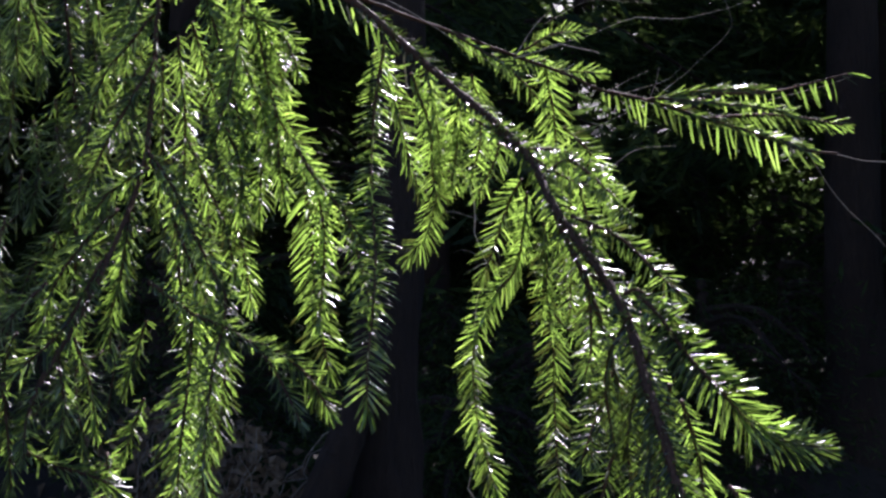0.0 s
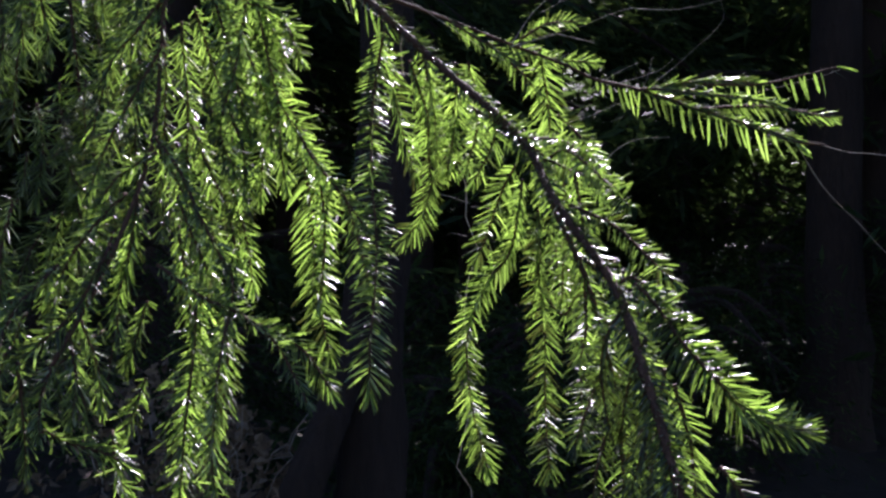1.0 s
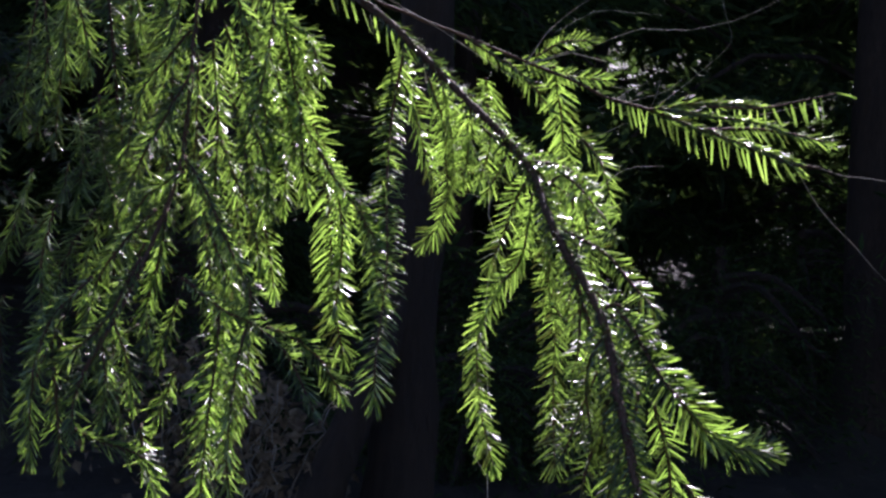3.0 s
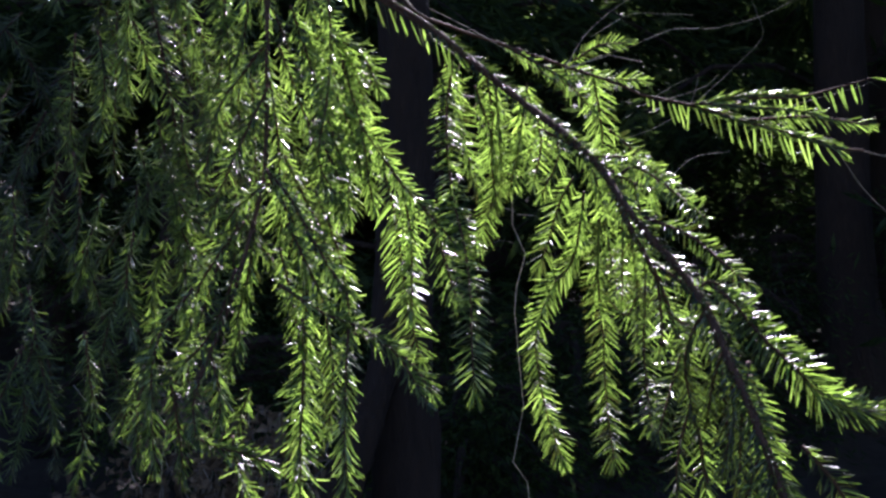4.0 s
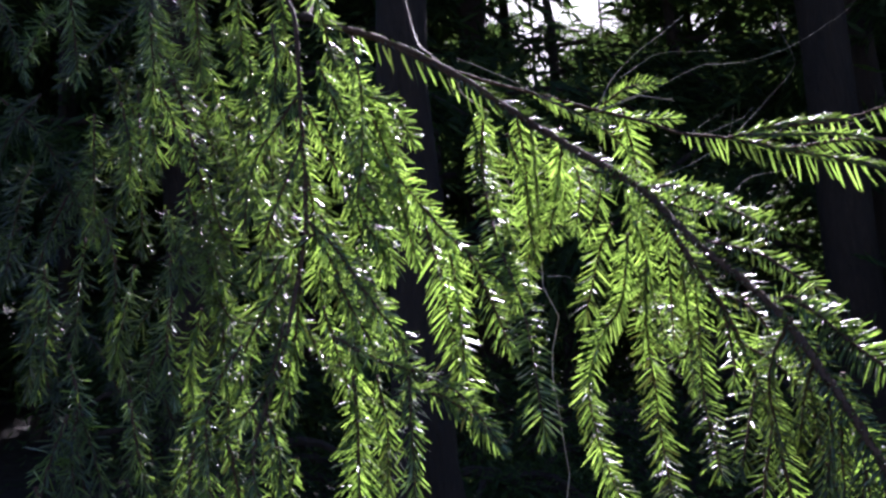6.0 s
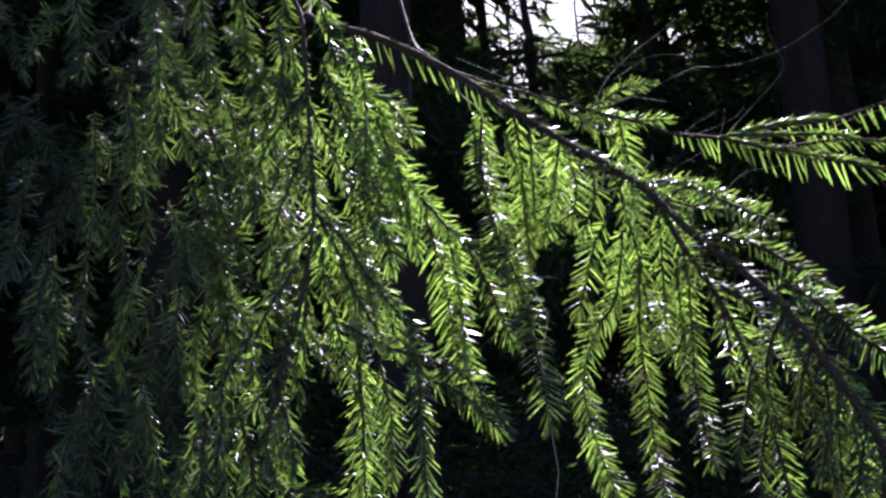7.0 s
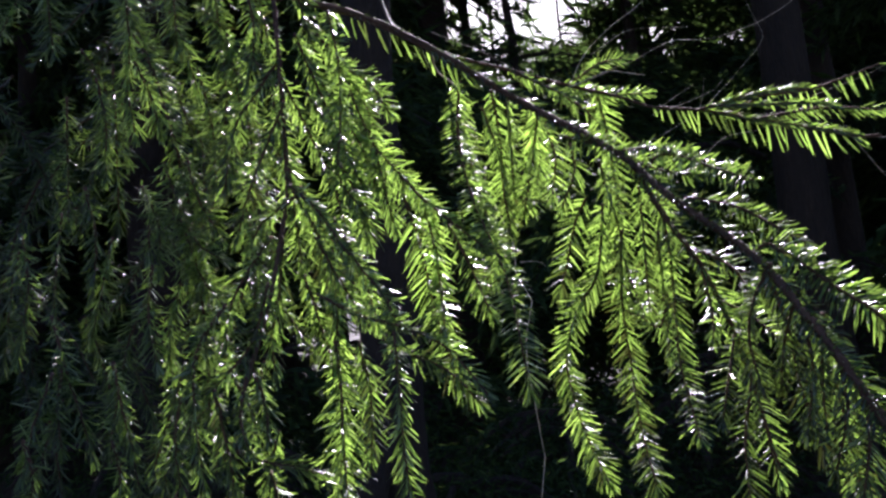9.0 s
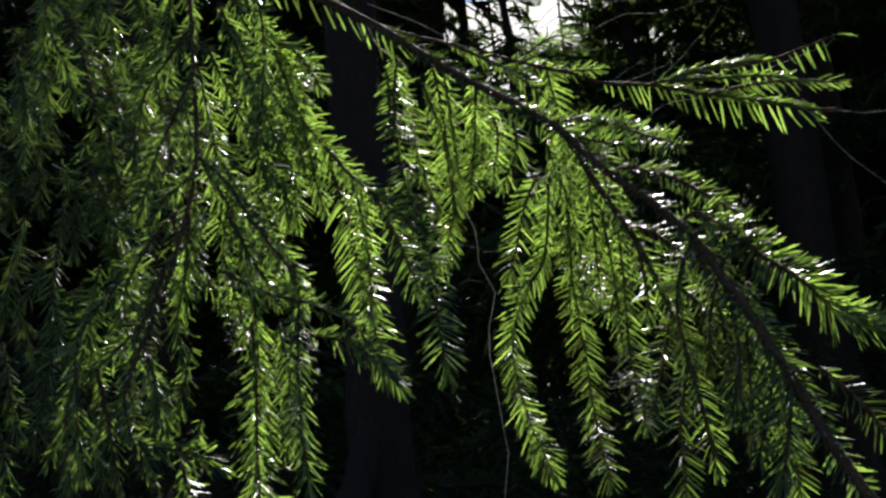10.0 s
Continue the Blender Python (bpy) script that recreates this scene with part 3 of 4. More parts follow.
shoot(left, [(-0.179, 0.714, 1.649), (-0.18, 0.703, 1.63), (-0.172, 0.681, 1.608)], 0.014, density=1136, wild=0.3, spread=0.82)
shoot(left, [(-0.178, 0.736, 1.67), (-0.167, 0.725, 1.638), (-0.165, 0.714, 1.615)], 0.014, density=1136, wild=0.3, spread=0.82)
shoot(left, [(-0.167, 0.801, 1.768), (-0.182, 0.779, 1.74), (-0.194, 0.769, 1.714), (-0.197, 0.758, 1.681)], 0.017, density=1136, wild=0.3, spread=0.82)
shoot(left, [(-0.185, 0.714, 1.61), (-0.165, 0.719, 1.601), (-0.143, 0.723, 1.595), (-0.131, 0.725, 1.587)], 0.015, density=1136, wild=0.3, spread=0.82)
shoot(left, [(-0.196, 0.758, 1.713), (-0.21, 0.725, 1.679), (-0.208, 0.698, 1.64), (-0.204, 0.698, 1.59)], 0.015, density=1136, wild=0.3, spread=0.82)
shoot(left, [(-0.196, 0.703, 1.65), (-0.19, 0.703, 1.617), (-0.185, 0.703, 1.581)], 0.014, density=1136, wild=0.3, spread=0.82)
shoot(left, [(-0.15, 0.812, 1.8), (-0.171, 0.801, 1.782), (-0.183, 0.79, 1.759)], 0.016, density=1136, wild=0.3, spread=0.82)
shoot(left, [(-0.159, 0.839, 1.945), (-0.157, 0.831, 1.903), (-0.155, 0.819, 1.813)], 0.012, density=526, spread=0.82)
shoot(left, [(-0.154, 0.932, 1.983), (-0.137, 0.932, 1.933), (-0.119, 0.921, 1.881), (-0.102, 0.91, 1.831)], 0.019, density=1316, wild=0.25, spread=0.82)
shoot(left, [(-0.148, 0.965, 1.973), (-0.125, 0.965, 1.927), (-0.102, 0.954, 1.879), (-0.091, 0.943, 1.838)], 0.019, density=1316, wild=0.25, spread=0.82)
shoot(left, [(-0.203, 0.91, 1.946), (-0.196, 0.91, 1.894), (-0.192, 0.899, 1.845), (-0.187, 0.888, 1.803)], 0.018, density=1316, wild=0.25, spread=0.82)
shoot(left, [(-0.228, 0.954, 2.009), (-0.221, 0.954, 1.953), (-0.221, 0.943, 1.896), (-0.212, 0.932, 1.845)], 0.020, density=1316, wild=0.25, spread=0.82)
shoot(left, [(-0.124, 0.986, 1.98), (-0.1, 0.986, 1.938), (-0.088, 0.986, 1.899)], 0.020, density=1316, wild=0.25, spread=0.82)
shoot(left, [(-0.12, 0.91, 1.852), (-0.105, 0.899, 1.818), (-0.1, 0.888, 1.781)], 0.019, density=1316, wild=0.25, spread=0.82)
shoot(left, [(-0.136, 0.823, 1.77), (-0.124, 0.823, 1.743), (-0.105, 0.823, 1.706)], 0.017, density=1316, wild=0.25, spread=0.82)
shoot(left, [(-0.154, 1.008, 1.956), (-0.124, 0.997, 1.899), (-0.106, 0.981, 1.844), (-0.101, 0.965, 1.792)], 0.020, density=1000, wild=0.4, spread=0.82)
shoot(left, [(-0.173, 0.986, 1.961), (-0.149, 0.976, 1.9), (-0.13, 0.965, 1.847), (-0.118, 0.954, 1.791)], 0.019, density=1000, wild=0.4, spread=0.82)
shoot(left, [(-0.16, 0.954, 1.847), (-0.141, 0.948, 1.808), (-0.123, 0.943, 1.774), (-0.111, 0.932, 1.732)], 0.019, density=1000, wild=0.4, spread=0.82)
shoot(left, [(-0.184, 0.986, 1.948), (-0.171, 0.976, 1.874), (-0.166, 0.965, 1.82), (-0.161, 0.954, 1.768)], 0.019, density=1000, wild=0.4, spread=0.82)
shoot(left, [(-0.203, 1.008, 1.936), (-0.195, 0.997, 1.857), (-0.19, 0.976, 1.784)], 0.019, density=1000, wild=0.4, spread=0.82)
shoot(left, [(-0.168, 0.997, 1.859), (-0.151, 0.986, 1.804), (-0.138, 0.965, 1.748)], 0.019, density=1000, wild=0.4, spread=0.82)
shoot(left, [(-0.209, 0.965, 1.833), (-0.203, 0.954, 1.786), (-0.202, 0.932, 1.734)], 0.018, density=1000, wild=0.4, spread=0.82)
shoot(left, [(-0.131, 0.878, 1.696), (-0.128, 0.867, 1.654), (-0.128, 0.856, 1.609), (-0.126, 0.845, 1.547)], 0.025, density=820, wild=0.1, spread=1.0)
shoot(left, [(-0.113, 0.899, 1.697), (-0.106, 0.888, 1.65), (-0.108, 0.878, 1.603)], 0.019, density=1053, wild=0.1, spread=0.82)
shoot(left, [(-0.156, 0.91, 1.758), (-0.144, 0.899, 1.715), (-0.134, 0.888, 1.677)], 0.019, density=1053, wild=0.1, spread=0.82)
shoot(left, [(-0.131, 0.954, 1.815), (-0.11, 0.943, 1.763), (-0.097, 0.932, 1.713)], 0.019, density=1053, wild=0.1, spread=0.82)
shoot(left, [(-0.068, 0.959, 1.834), (-0.056, 0.948, 1.782), (-0.05, 0.943, 1.736), (-0.042, 0.937, 1.696), (-0.033, 0.932, 1.662)], 0.023, density=780, spread=1.0)
shoot(left, [(-0.101, 0.976, 1.915), (-0.082, 0.97, 1.872), (-0.06, 0.965, 1.835)], 0.022, density=780, spread=1.0)
shoot(left, [(-0.09, 0.878, 1.684), (-0.064, 0.867, 1.676), (-0.039, 0.856, 1.659), (-0.02, 0.845, 1.634)], 0.018, density=1080, spread=0.82)
shoot(left, [(-0.03, 0.943, 1.798), (-0.015, 0.932, 1.758), (-0.001, 0.921, 1.713)], 0.020, density=780, spread=1.0)
shoot(left, [(-0.231, 0.954, 2.096), (-0.228, 0.954, 2.044), (-0.222, 0.943, 1.989)], 0.021, density=1080, wild=0.4, spread=0.82)
shoot(left, [(-0.193, 0.965, 2.098), (-0.188, 0.965, 2.04), (-0.179, 0.954, 1.979)], 0.021, density=1080, wild=0.4, spread=0.82)
shoot(left, [(-0.166, 0.997, 2.106), (-0.154, 0.992, 2.044), (-0.14, 0.981, 1.981)], 0.021, density=1080, wild=0.4, spread=0.82)
leftback = thing("conifer_bough", (-0.4, 1.05, 2.1), "shaded conifer spray hanging in dense drooping tiers", "bough", "boughs")
stem(leftback, [(-0.2, 3.47, 4.3), (-0.44, 2.3, 3.5), (-0.42, 1.5, 2.6), (-0.37, 1.15, 2.17), (-0.30, 1.03, 1.98), (-0.265, 0.99, 1.84), (-0.25, 0.96, 1.72)], 0.009, 0.0011)
shoot(leftback, [(-0.39, 1.25, 2.3), (-0.37, 1.15, 2.17), (-0.33, 1.08, 2.06), (-0.30, 1.03, 1.98), (-0.265, 0.99, 1.84), (-0.25, 0.96, 1.70)], 0.022, density=1215, wild=0.2, spread=0.82)
shoot(leftback, [(-0.324, 1.085, 2.01), (-0.292, 1.096, 1.98), (-0.275, 1.106, 1.945), (-0.266, 1.063, 1.867)], 0.022, density=1239, wild=0.6, spread=0.82)
shoot(leftback, [(-0.263, 1.041, 2.0), (-0.247, 1.019, 1.933), (-0.239, 0.986, 1.862)], 0.020, density=1239, wild=0.6, spread=0.82)
shoot(leftback, [(-0.287, 0.986, 1.888), (-0.264, 0.943, 1.832), (-0.246, 0.921, 1.795), (-0.223, 0.91, 1.776)], 0.021, density=1239, wild=0.6, spread=0.82)
shoot(leftback, [(-0.268, 0.997, 1.895), (-0.251, 0.954, 1.844), (-0.228, 0.932, 1.801)], 0.020, density=1239, wild=0.6, spread=0.82)
shoot(leftback, [(-0.314, 1.008, 1.874), (-0.289, 0.965, 1.824), (-0.288, 0.954, 1.78)], 0.020, density=1239, wild=0.6, spread=0.82)
shoot(leftback, [(-0.215, 0.932, 1.988), (-0.204, 0.91, 1.926), (-0.199, 0.899, 1.881)], 0.019, density=1239, wild=0.6, spread=0.82)
shoot(leftback, [(-0.277, 0.986, 2.038), (-0.262, 0.986, 1.997), (-0.253, 0.986, 1.951)], 0.020, density=1239, wild=0.6, spread=0.82)
shoot(leftback, [(-0.185, 0.878, 1.999), (-0.181, 0.867, 1.953), (-0.188, 0.867, 1.914)], 0.019, density=1239, wild=0.6, spread=0.82)
shoot(leftback, [(-0.31, 0.954, 2.049), (-0.303, 0.937, 1.986), (-0.304, 0.932, 1.941), (-0.299, 0.932, 1.899)], 0.019, density=1239, wild=0.6, spread=0.82)
shoot(leftback, [(-0.297, 0.932, 1.968), (-0.285, 0.932, 1.935), (-0.276, 0.932, 1.9)], 0.019, density=1239, wild=0.6, spread=0.82)
shoot(leftback, [(-0.43, 1.204, 1.786), (-0.417, 1.221, 1.737), (-0.4, 1.21, 1.685), (-0.373, 1.172, 1.634), (-0.36, 1.15, 1.581)], 0.020, density=1239, wild=0.6, spread=0.82)
shoot(leftback, [(-0.408, 1.259, 1.766), (-0.384, 1.259, 1.712), (-0.37, 1.259, 1.66), (-0.357, 1.259, 1.584)], 0.020, density=1239, wild=0.6, spread=0.82)
shoot(leftback, [(-0.317, 0.758, 1.715), (-0.301, 0.73, 1.679), (-0.296, 0.703, 1.647), (-0.286, 0.681, 1.618)], 0.015, density=1239, wild=0.6, spread=0.82)
shoot(leftback, [(-0.301, 0.73, 1.679), (-0.286, 0.714, 1.647), (-0.274, 0.703, 1.614)], 0.015, density=1239, wild=0.6, spread=0.82)
shoot(leftback, [(-0.302, 0.714, 1.67), (-0.307, 0.692, 1.637), (-0.307, 0.67, 1.602)], 0.015, density=1239, wild=0.6, spread=0.82)
shoot(leftback, [(-0.321, 0.932, 1.809), (-0.332, 0.932, 1.76), (-0.342, 0.932, 1.722)], 0.017, density=1239, wild=0.6, spread=0.82)
shoot(leftback, [(-0.382, 0.986, 1.847), (-0.377, 0.954, 1.793), (-0.373, 0.932, 1.744)], 0.018, density=1239, wild=0.6, spread=0.82)
shoot(leftback, [(-0.276, 0.986, 1.774), (-0.293, 1.008, 1.727), (-0.297, 1.041, 1.677)], 0.018, density=1239, wild=0.6, spread=0.82)
shoot(leftback, [(-0.239, 0.823, 1.683), (-0.253, 0.823, 1.642), (-0.267, 0.823, 1.602)], 0.015, density=1239, wild=0.6, spread=0.82)
shoot(leftback, [(-0.379, 0.878, 1.802), (-0.364, 0.845, 1.749), (-0.365, 0.823, 1.694)], 0.016, density=1239, wild=0.6, spread=0.82)
shoot(leftback, [(-0.306, 0.67, 1.626), (-0.3, 0.67, 1.602), (-0.304, 0.67, 1.576)], 0.013, density=1239, wild=0.6, spread=0.82)
shoot(leftback, [(-0.28, 0.769, 1.626), (-0.272, 0.758, 1.599), (-0.278, 0.758, 1.57)], 0.014, density=1239, wild=0.6, spread=0.82)
shoot(leftback, [(-0.292, 1.019, 1.859), (-0.267, 0.986, 1.806), (-0.247, 0.954, 1.767), (-0.217, 0.943, 1.747)], 0.020, density=1239, wild=0.6, spread=0.82)
shoot(leftback, [(-0.348, 0.986, 1.976), (-0.34, 0.986, 1.933), (-0.341, 0.986, 1.878)], 0.018, density=1239, wild=0.6, spread=0.82)
shoot(leftback, [(-0.259, 1.019, 1.711), (-0.257, 0.997, 1.668), (-0.246, 0.976, 1.627), (-0.226, 0.954, 1.584)], 0.017, density=1239, wild=0.6, spread=0.82)
shoot(leftback, [(-0.212, 1.041, 1.703), (-0.22, 1.041, 1.67), (-0.227, 1.041, 1.642)], 0.018, density=1239, wild=0.6, spread=0.82)
shoot(leftback, [(-0.194, 0.986, 1.635), (-0.202, 0.986, 1.608), (-0.209, 0.986, 1.587)], 0.017, density=1239, wild=0.6, spread=0.82)
shoot(leftback, [(-0.188, 0.878, 1.598), (-0.179, 0.867, 1.568), (-0.167, 0.867, 1.541)], 0.017, density=1239, wild=0.6, spread=0.82)
shoot(leftback, [(-0.273, 0.986, 1.833), (-0.252, 0.954, 1.775), (-0.228, 0.932, 1.741)], 0.018, density=1239, wild=0.6, spread=0.82)
shoot(leftback, [(-0.208, 0.91, 1.748), (-0.216, 0.888, 1.707), (-0.222, 0.878, 1.676)], 0.016, density=1239, wild=0.6, spread=0.82)
shoot(leftback, [(-0.289, 0.932, 1.817), (-0.291, 0.932, 1.789)], 0.017, density=1239, wild=0.6, spread=0.82)
shoot(leftback, [(-0.218, 0.878, 1.681), (-0.2, 0.867, 1.648), (-0.193, 0.867, 1.615)], 0.016, density=1239, wild=0.6, spread=0.82)
shoot(leftback, [(-0.318, 0.845, 1.831), (-0.307, 0.834, 1.787), (-0.307, 0.823, 1.741)], 0.017, density=1080, wild=0.2, spread=0.82)
shoot(leftback, [(-0.272, 0.867, 1.768), (-0.274, 0.856, 1.725), (-0.265, 0.845, 1.683)], 0.017, density=1080, wild=0.2, spread=0.82)
shoot(leftback, [(-0.281, 0.779, 1.682), (-0.273, 0.769, 1.649), (-0.263, 0.758, 1.617)], 0.015, density=1080, wild=0.2, spread=0.82)
shoot(leftback, [(-0.234, 0.779, 1.654), (-0.237, 0.769, 1.623), (-0.232, 0.758, 1.588)], 0.015, density=1080, wild=0.2, spread=0.82)
shoot(leftback, [(-0.269, 0.954, 2.098), (-0.263, 0.943, 2.03), (-0.259, 0.932, 1.976)], 0.020, density=1080, wild=0.2, spread=0.82)
shoot(leftback, [(-0.32, 0.986, 2.117), (-0.316, 0.986, 2.058), (-0.311, 0.976, 2.001)], 0.022, density=1080, wild=0.2, spread=0.82)
shoot(leftback, [(-0.391, 0.965, 2.105), (-0.385, 0.965, 2.047), (-0.377, 0.954, 1.992)], 0.021, density=1080, wild=0.2, spread=0.82)
rng_f = np.random.default_rng(31)
for k in range(46):                   # tangled, shaded tiers behind, some towards the viewer; most with shade in the colour
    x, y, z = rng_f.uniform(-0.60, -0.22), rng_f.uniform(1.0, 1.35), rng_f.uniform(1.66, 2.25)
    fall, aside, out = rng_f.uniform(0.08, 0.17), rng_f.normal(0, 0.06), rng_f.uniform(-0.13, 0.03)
    shoot(leftback, [(x, y, z), (x + aside * 0.6, y + out * 0.5, z - fall * 0.35), (x + aside * 1.2, y + out, z - fall)], rng_f.uniform(0.018, 0.024), density=1000, wild=0.6, shade_tint=k % 3 != 0)

# unseen bough added on the near tree across the sun, to dapple those below
dapple_bough = thing("conifer_bough", (-0.2, 3.45, 4.5), "unseen conifer bough added to dapple the light below", "bough", "boughs")
UP_SUN = 3.7                           # metres towards the sun from the lit boughs


def in_sun(a, b, ahead=0.0):
    return tuple(GAP + a * ACROSS + b * ALONG * np.sign(ALONG[2]) + (UP_SUN + ahead) * np.array(sun_way))


stem(dapple_bough, [(-0.19, 3.48, 4.25), in_sun(-0.7, 0.24), in_sun(-0.35, 0.26), in_sun(0.0, 0.24), in_sun(0.3, 0.2), in_sun(0.5, 0.12)], 0.012, 0.003)
rng_u = np.random.default_rng(8)
for a, b, fall in ((-0.03, 0.10, 0.09), (0.03, 0.09, 0.08), (-0.09, 0.11, 0.07), (-0.46, 0.18, 0.3), (-0.42, 0.0, 0.06), (-0.50, 0.02, 0.15), (-0.38, -0.02, 0.12), (0.05, -0.08, 0.09), (0.085, 0.01, 0.05), (0.02, -0.2, 0.1), (-0.36, 0.14, 0.05), (-0.33, -0.06, 0.1), (-0.15, -0.1, 0.09), (-0.12, -0.01, 0.07), (-0.26, -0.13, 0.1), (-0.13, 0.17, 0.05), (-0.06, -0.3, 0.12), (0.12, -0.2, 0.1)):
    side = rng_u.normal(0, 0.012)
    bare_twig("hanging_twig", [in_sun(a - 0.02, 0.25, 0.0), in_sun(a, b + 0.5 * (0.25 - b), 0.02), in_sun(a + 0.2 * side, b, -0.01)], 0.0016, "", dapple_bough)
    shoot(dapple_bough, [in_sun(a, b, -0.01), in_sun(a + 0.8 * side, b - 0.5 * fall, 0.0), in_sun(a + 2 * side, b - fall, 0.01)], 0.021, density=700, wild=0.3)

# bare dead twigs on and between the boughs
bare_twig("bare_twig", [(0.361, 1.0, 1.865), (0.386, 0.995, 1.862), (0.395, 0.99, 1.858), (0.424, 0.985, 1.85), (0.459, 0.98, 1.837)], 0.00081, "", right)
bare_twig("bare_twig", [(0.36, 1.0, 1.864), (0.378, 1.0, 1.827), (0.4, 1.0, 1.805), (0.431, 1.0, 1.779), (0.459, 1.0, 1.761)], 0.00068, "", right)
bare_twig("bare_twig", [(0.106, 1.08, 1.966), (0.147, 1.085, 1.969), (0.195, 1.09, 1.971)], 0.00136, "", right)
bare_twig("bare_twig", [(0.106, 1.085, 1.971), (0.128, 1.09, 2.007), (0.156, 1.09, 2.03), (0.179, 1.09, 2.043), (0.207, 1.09, 2.062)], 0.00099, "", right)
bare_twig("bare_twig", [(0.135, 1.085, 1.975), (0.204, 1.09, 2.001), (0.252, 1.1, 2.012), (0.299, 1.1, 2.021), (0.35, 1.1, 2.037), (0.382, 1.1, 2.055), (0.407, 1.1, 2.08)], 0.00055, "", right)
bare_twig("bare_twig", [(0.128, 1.09, 2.003), (0.181, 1.1, 2.024), (0.216, 1.1, 2.023), (0.246, 1.1, 2.027)], 0.0005, "", right)
bare_twig("bare_twig", [(0.331, 1.01, 1.918), (0.365, 1.0, 1.925), (0.394, 0.99, 1.931)], 0.00056, "", right)
bare_twig("bare_twig", [(-0.025, 1.0, 1.998), (0.014, 1.0, 1.978), (0.053, 1.01, 1.96), (0.093, 1.02, 1.942), (0.107, 1.02, 1.936)], 0.00062, "", main)
bare_twig("bare_twig", [(0.23, 1.05, 1.922), (0.24, 1.05, 1.936), (0.248, 1.05, 1.954)], 0.0005, "", right)
bare_twig("bare_twig", [(0.164, 0.83, 1.806), (0.186, 0.83, 1.823), (0.201, 0.83, 1.829), (0.221, 0.83, 1.83)], 0.00056, "", main)
bare_twig("bare_twig", [(0.241, 1.05, 1.921), (0.278, 1.06, 1.96), (0.306, 1.06, 1.989), (0.304, 1.06, 2.023), (0.302, 1.06, 2.054)], 0.0005, "", right)
bare_twig("bare_twig", [(-0.108, 0.93, 1.843), (-0.097, 0.93, 1.831), (-0.087, 0.93, 1.817)], 0.00056, "", left)
bare_twig("bare_twig", [(-0.089, 0.95, 1.905), (-0.078, 0.95, 1.899), (-0.07, 0.95, 1.891)], 0.00056, "", left)
bare_twig("bare_twig", [(0.158, 1.0, 1.87), (0.183, 1.0, 1.88), (0.207, 1.0, 1.894)], 0.0005, "", right)
bare_twig("bare_twig", [(0.206, 1.05, 1.918), (0.237, 1.05, 1.933), (0.264, 1.05, 1.95)], 0.0005, "", right)
bare_twig("bare_twig", [(0.185, 1.05, 1.925), (0.209, 1.05, 1.938), (0.232, 1.05, 1.947)], 0.0005, "", right)
bare_twig("bare_twig", [(-0.03, 1.0, 1.985), (0.0, 1.2, 1.99), (0.05, 1.45, 1.97), (0.08, 1.55, 1.9), (0.086, 1.562, 1.82), (0.090, 1.57, 1.72), (0.094, 1.578, 1.62), (0.10, 1.58, 1.5), (0.104, 1.58, 1.38)], 0.0016, "thin pale dead twig hanging down", main, 0.008, PALE_TWIG)
bare_twig("bare_twig", [(0.084, 1.56, 1.875), (0.05, 1.55, 1.885), (0.03, 1.55, 1.88)], 0.0008, "", main)
bare_twig("bare_twig", [(0.085, 1.56, 1.87), (0.11, 1.55, 1.865), (0.118, 1.55, 1.855)], 0.0009, "", main)
bare_twig("bare_twig", [(0.086, 1.56, 1.83), (0.06, 1.55, 1.835), (0.04, 1.55, 1.83)], 0.0007, "", main)


# ---- broad pale leaves at the foot of the trunk ----
def broad_leaf(place, turn, tilt, size, seed):
    rng = np.random.default_rng(seed)
    verts, faces = [], []
    for k in range(9):
        u = k / 8
        w = size * 0.26 * math.sin(math.pi * min(1, u * 0.92 + 0.06)) ** 0.8
        z = 0.12 * size * math.sin(u * 2.6) + rng.normal(0, 0.01) * size
        verts += [(-w, u * size, z + 0.35 * w), (0, u * size, z), (w, u * size, z + 0.35 * w)]
    for k in range(8):
        for h in (0, 1):
            a = 3 * k + h
            faces.append((a, a + 1, a + 4, a + 3))
    ob = mesh_part("broad_leaf", verts, faces, PALE, smooth=True)
    ob.matrix_basis = pose(*place, tilt, 0, turn)
    tagged(ob, "pale dull leaf standing at the foot of a trunk", "leaf", "leaves at the trunk")


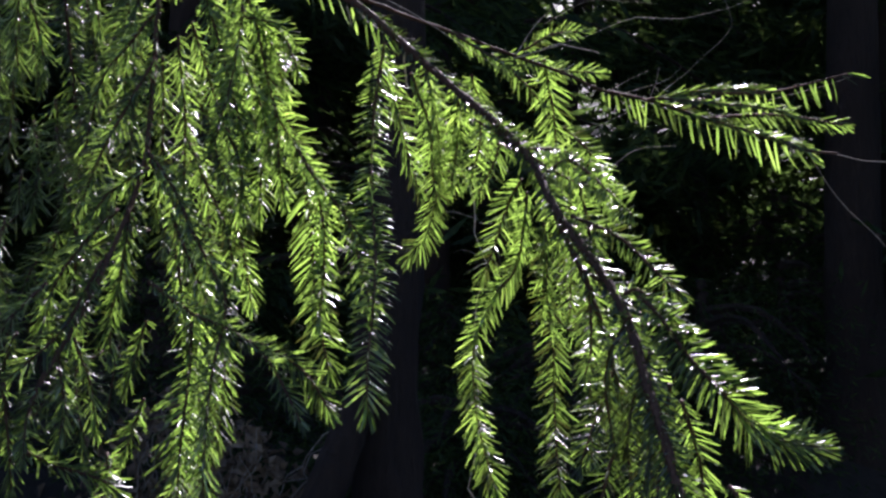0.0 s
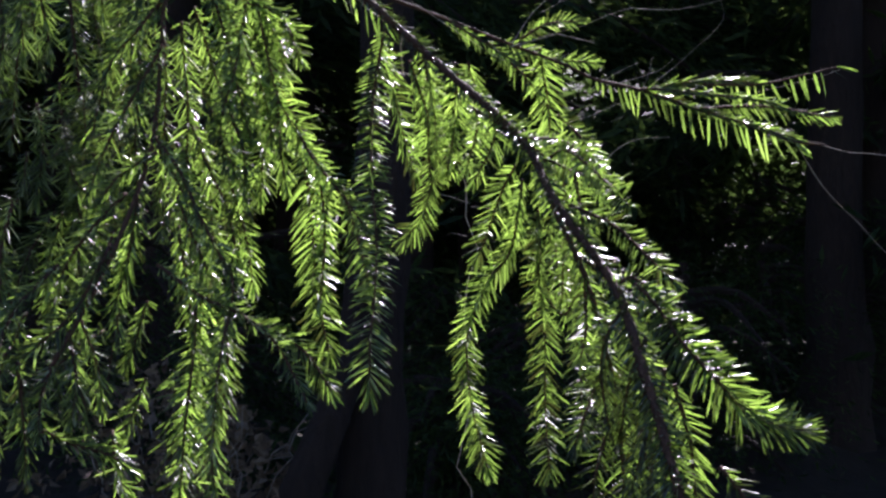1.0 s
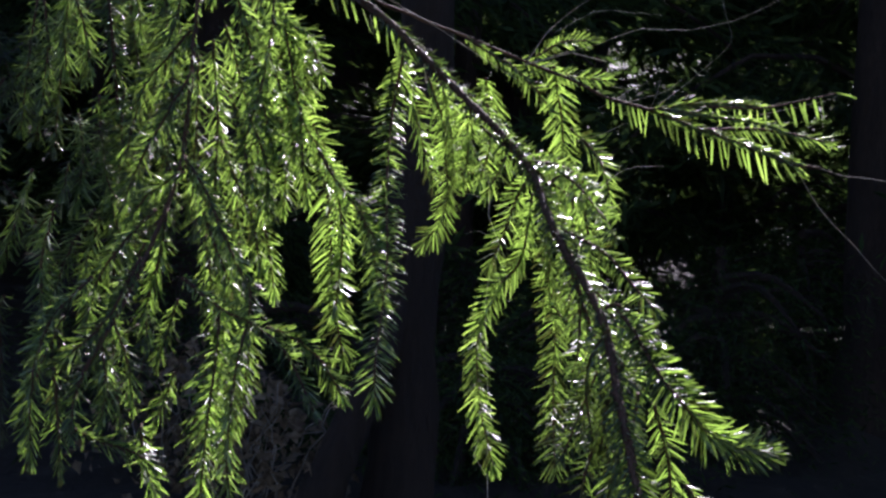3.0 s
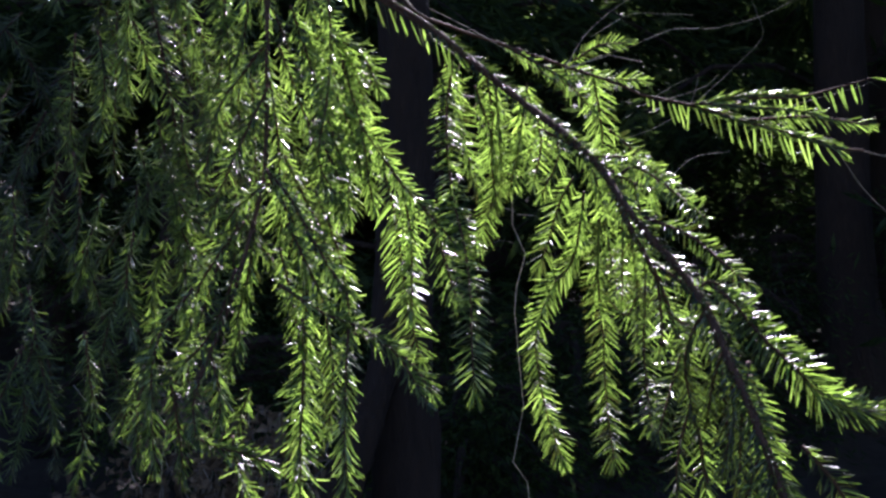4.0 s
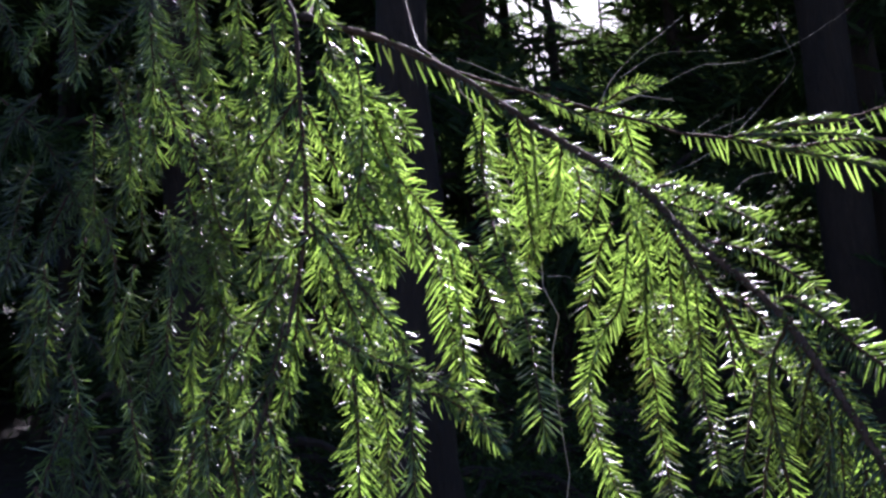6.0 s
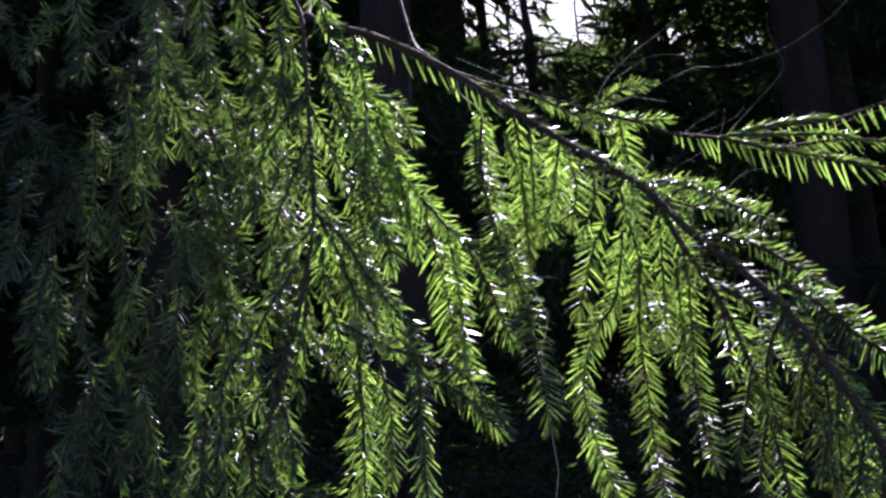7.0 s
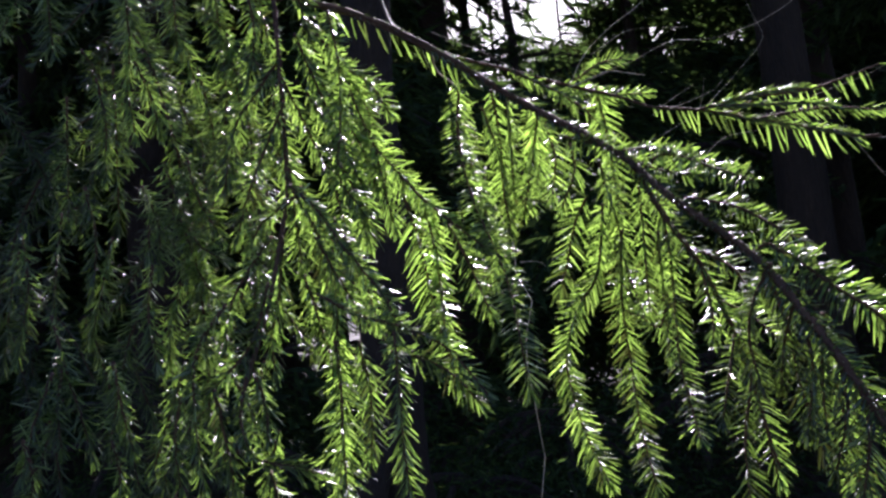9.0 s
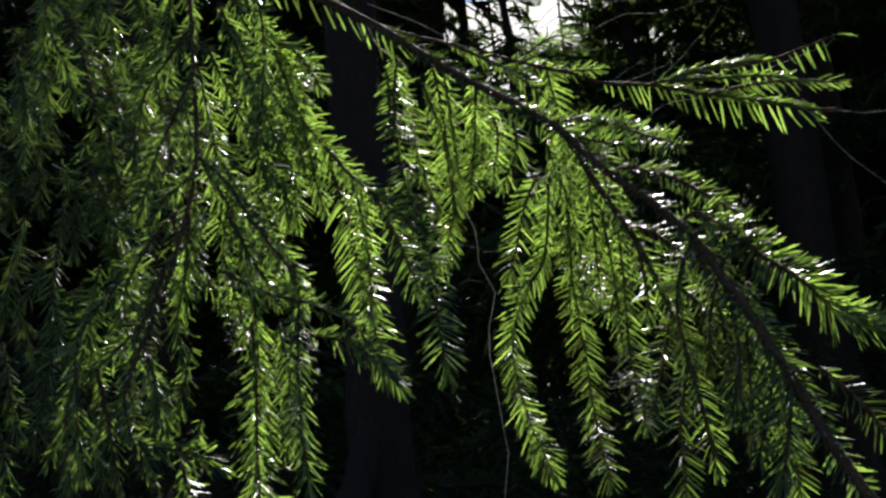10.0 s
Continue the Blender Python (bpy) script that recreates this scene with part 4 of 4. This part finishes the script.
PALE = needle_material("pale undergrowth leaf", (0.12, 0.13, 0.09), (0.2, 0.2, 0.15), (0.2, 0.22, 0.12), 0.6)
for x, y, turn, tilt, size in ((-0.28, 3.2, 10, 78, 0.10), (-0.45, 3.2, -35, 62, 0.09), (-0.52, 3.3, 60, 50, 0.10), (-0.62, 3.4, -70, 45, 0.09), (-0.7, 3.3, 15, 55, 0.10), (-0.40, 3.15, 130, 55, 0.08)):
    broad_leaf((x, y, float(ground_height(np.array(x), np.array(y)))), turn, tilt, size, int(1000 * size) + 500 + turn)


# ---- dry brush heaped beside the trunk ----
def dry_brush(x, y, wide, tall, seed):
    rng = np.random.default_rng(seed)
    z = float(ground_height(np.array(x), np.array(y)))
    heap = thing("dry_brush", (x, y, z), "dull brown dry brush with curled dead leaves by the trunk", "brush", "brush by the trunk")
    for k in range(12):
        turn, lean = rng.uniform(0, 6.28), rng.uniform(0.4, 1.0) * wide
        foot = np.array([x + rng.normal(0, 0.25) * wide, y + rng.normal(0, 0.2) * wide, z - 0.03])
        way = np.array([math.cos(turn), 0.6 * math.sin(turn), 0.0]) * lean
        bare_twig("twig", [foot, foot + 0.45 * way + [0, 0, 0.65 * tall], foot + way + [0, 0, tall * rng.uniform(0.6, 1.1)]], 0.006, "", heap, 0.012)
    n = 420
    out = rng.normal(0, 1, (n, 3)) * [0.42 * wide, 0.3 * wide, 0]
    up = tall * np.exp(-(out[:, 0] / wide) ** 2 * 1.5) * rng.random(n) ** 0.7
    at = np.array([x, y, z]) + out + np.stack([0 * up, 0 * up, up], 1)
    way = unit(rng.normal(0, 1, (n, 3)))
    flat = unit(np.cross(way, rng.normal(0, 1, (n, 3))))
    curl = np.cross(way, flat)
    size = rng.uniform(0.03, 0.075, n)[:, None]
    rows = [at, at + way * size * 0.45 - flat * size * 0.26 + curl * size * 0.12, at + way * size * 0.5, at + way * size * 0.45 + flat * size * 0.26 + curl * size * 0.12, at + way * size - curl * size * 0.1]
    verts = np.stack(rows, 1).reshape(-1, 3)
    faces = [tuple(5 * k + v for v in f) for k in range(n) for f in ((0, 1, 2), (0, 2, 3), (1, 4, 2), (2, 4, 3))]
    tagged(mesh_part("dead_leaves", verts.tolist(), faces, DEAD_LEAF, heap), kind="stuff")


DEAD_LEAF = needle_material("dull dead leaf", (0.16, 0.11, 0.07), (0.34, 0.27, 0.19), (0.2, 0.14, 0.08), 0.7)
dry_brush(-0.60, 3.45, 0.34, 0.42, 41)
dry_brush(-0.95, 3.9, 0.4, 0.5, 42)
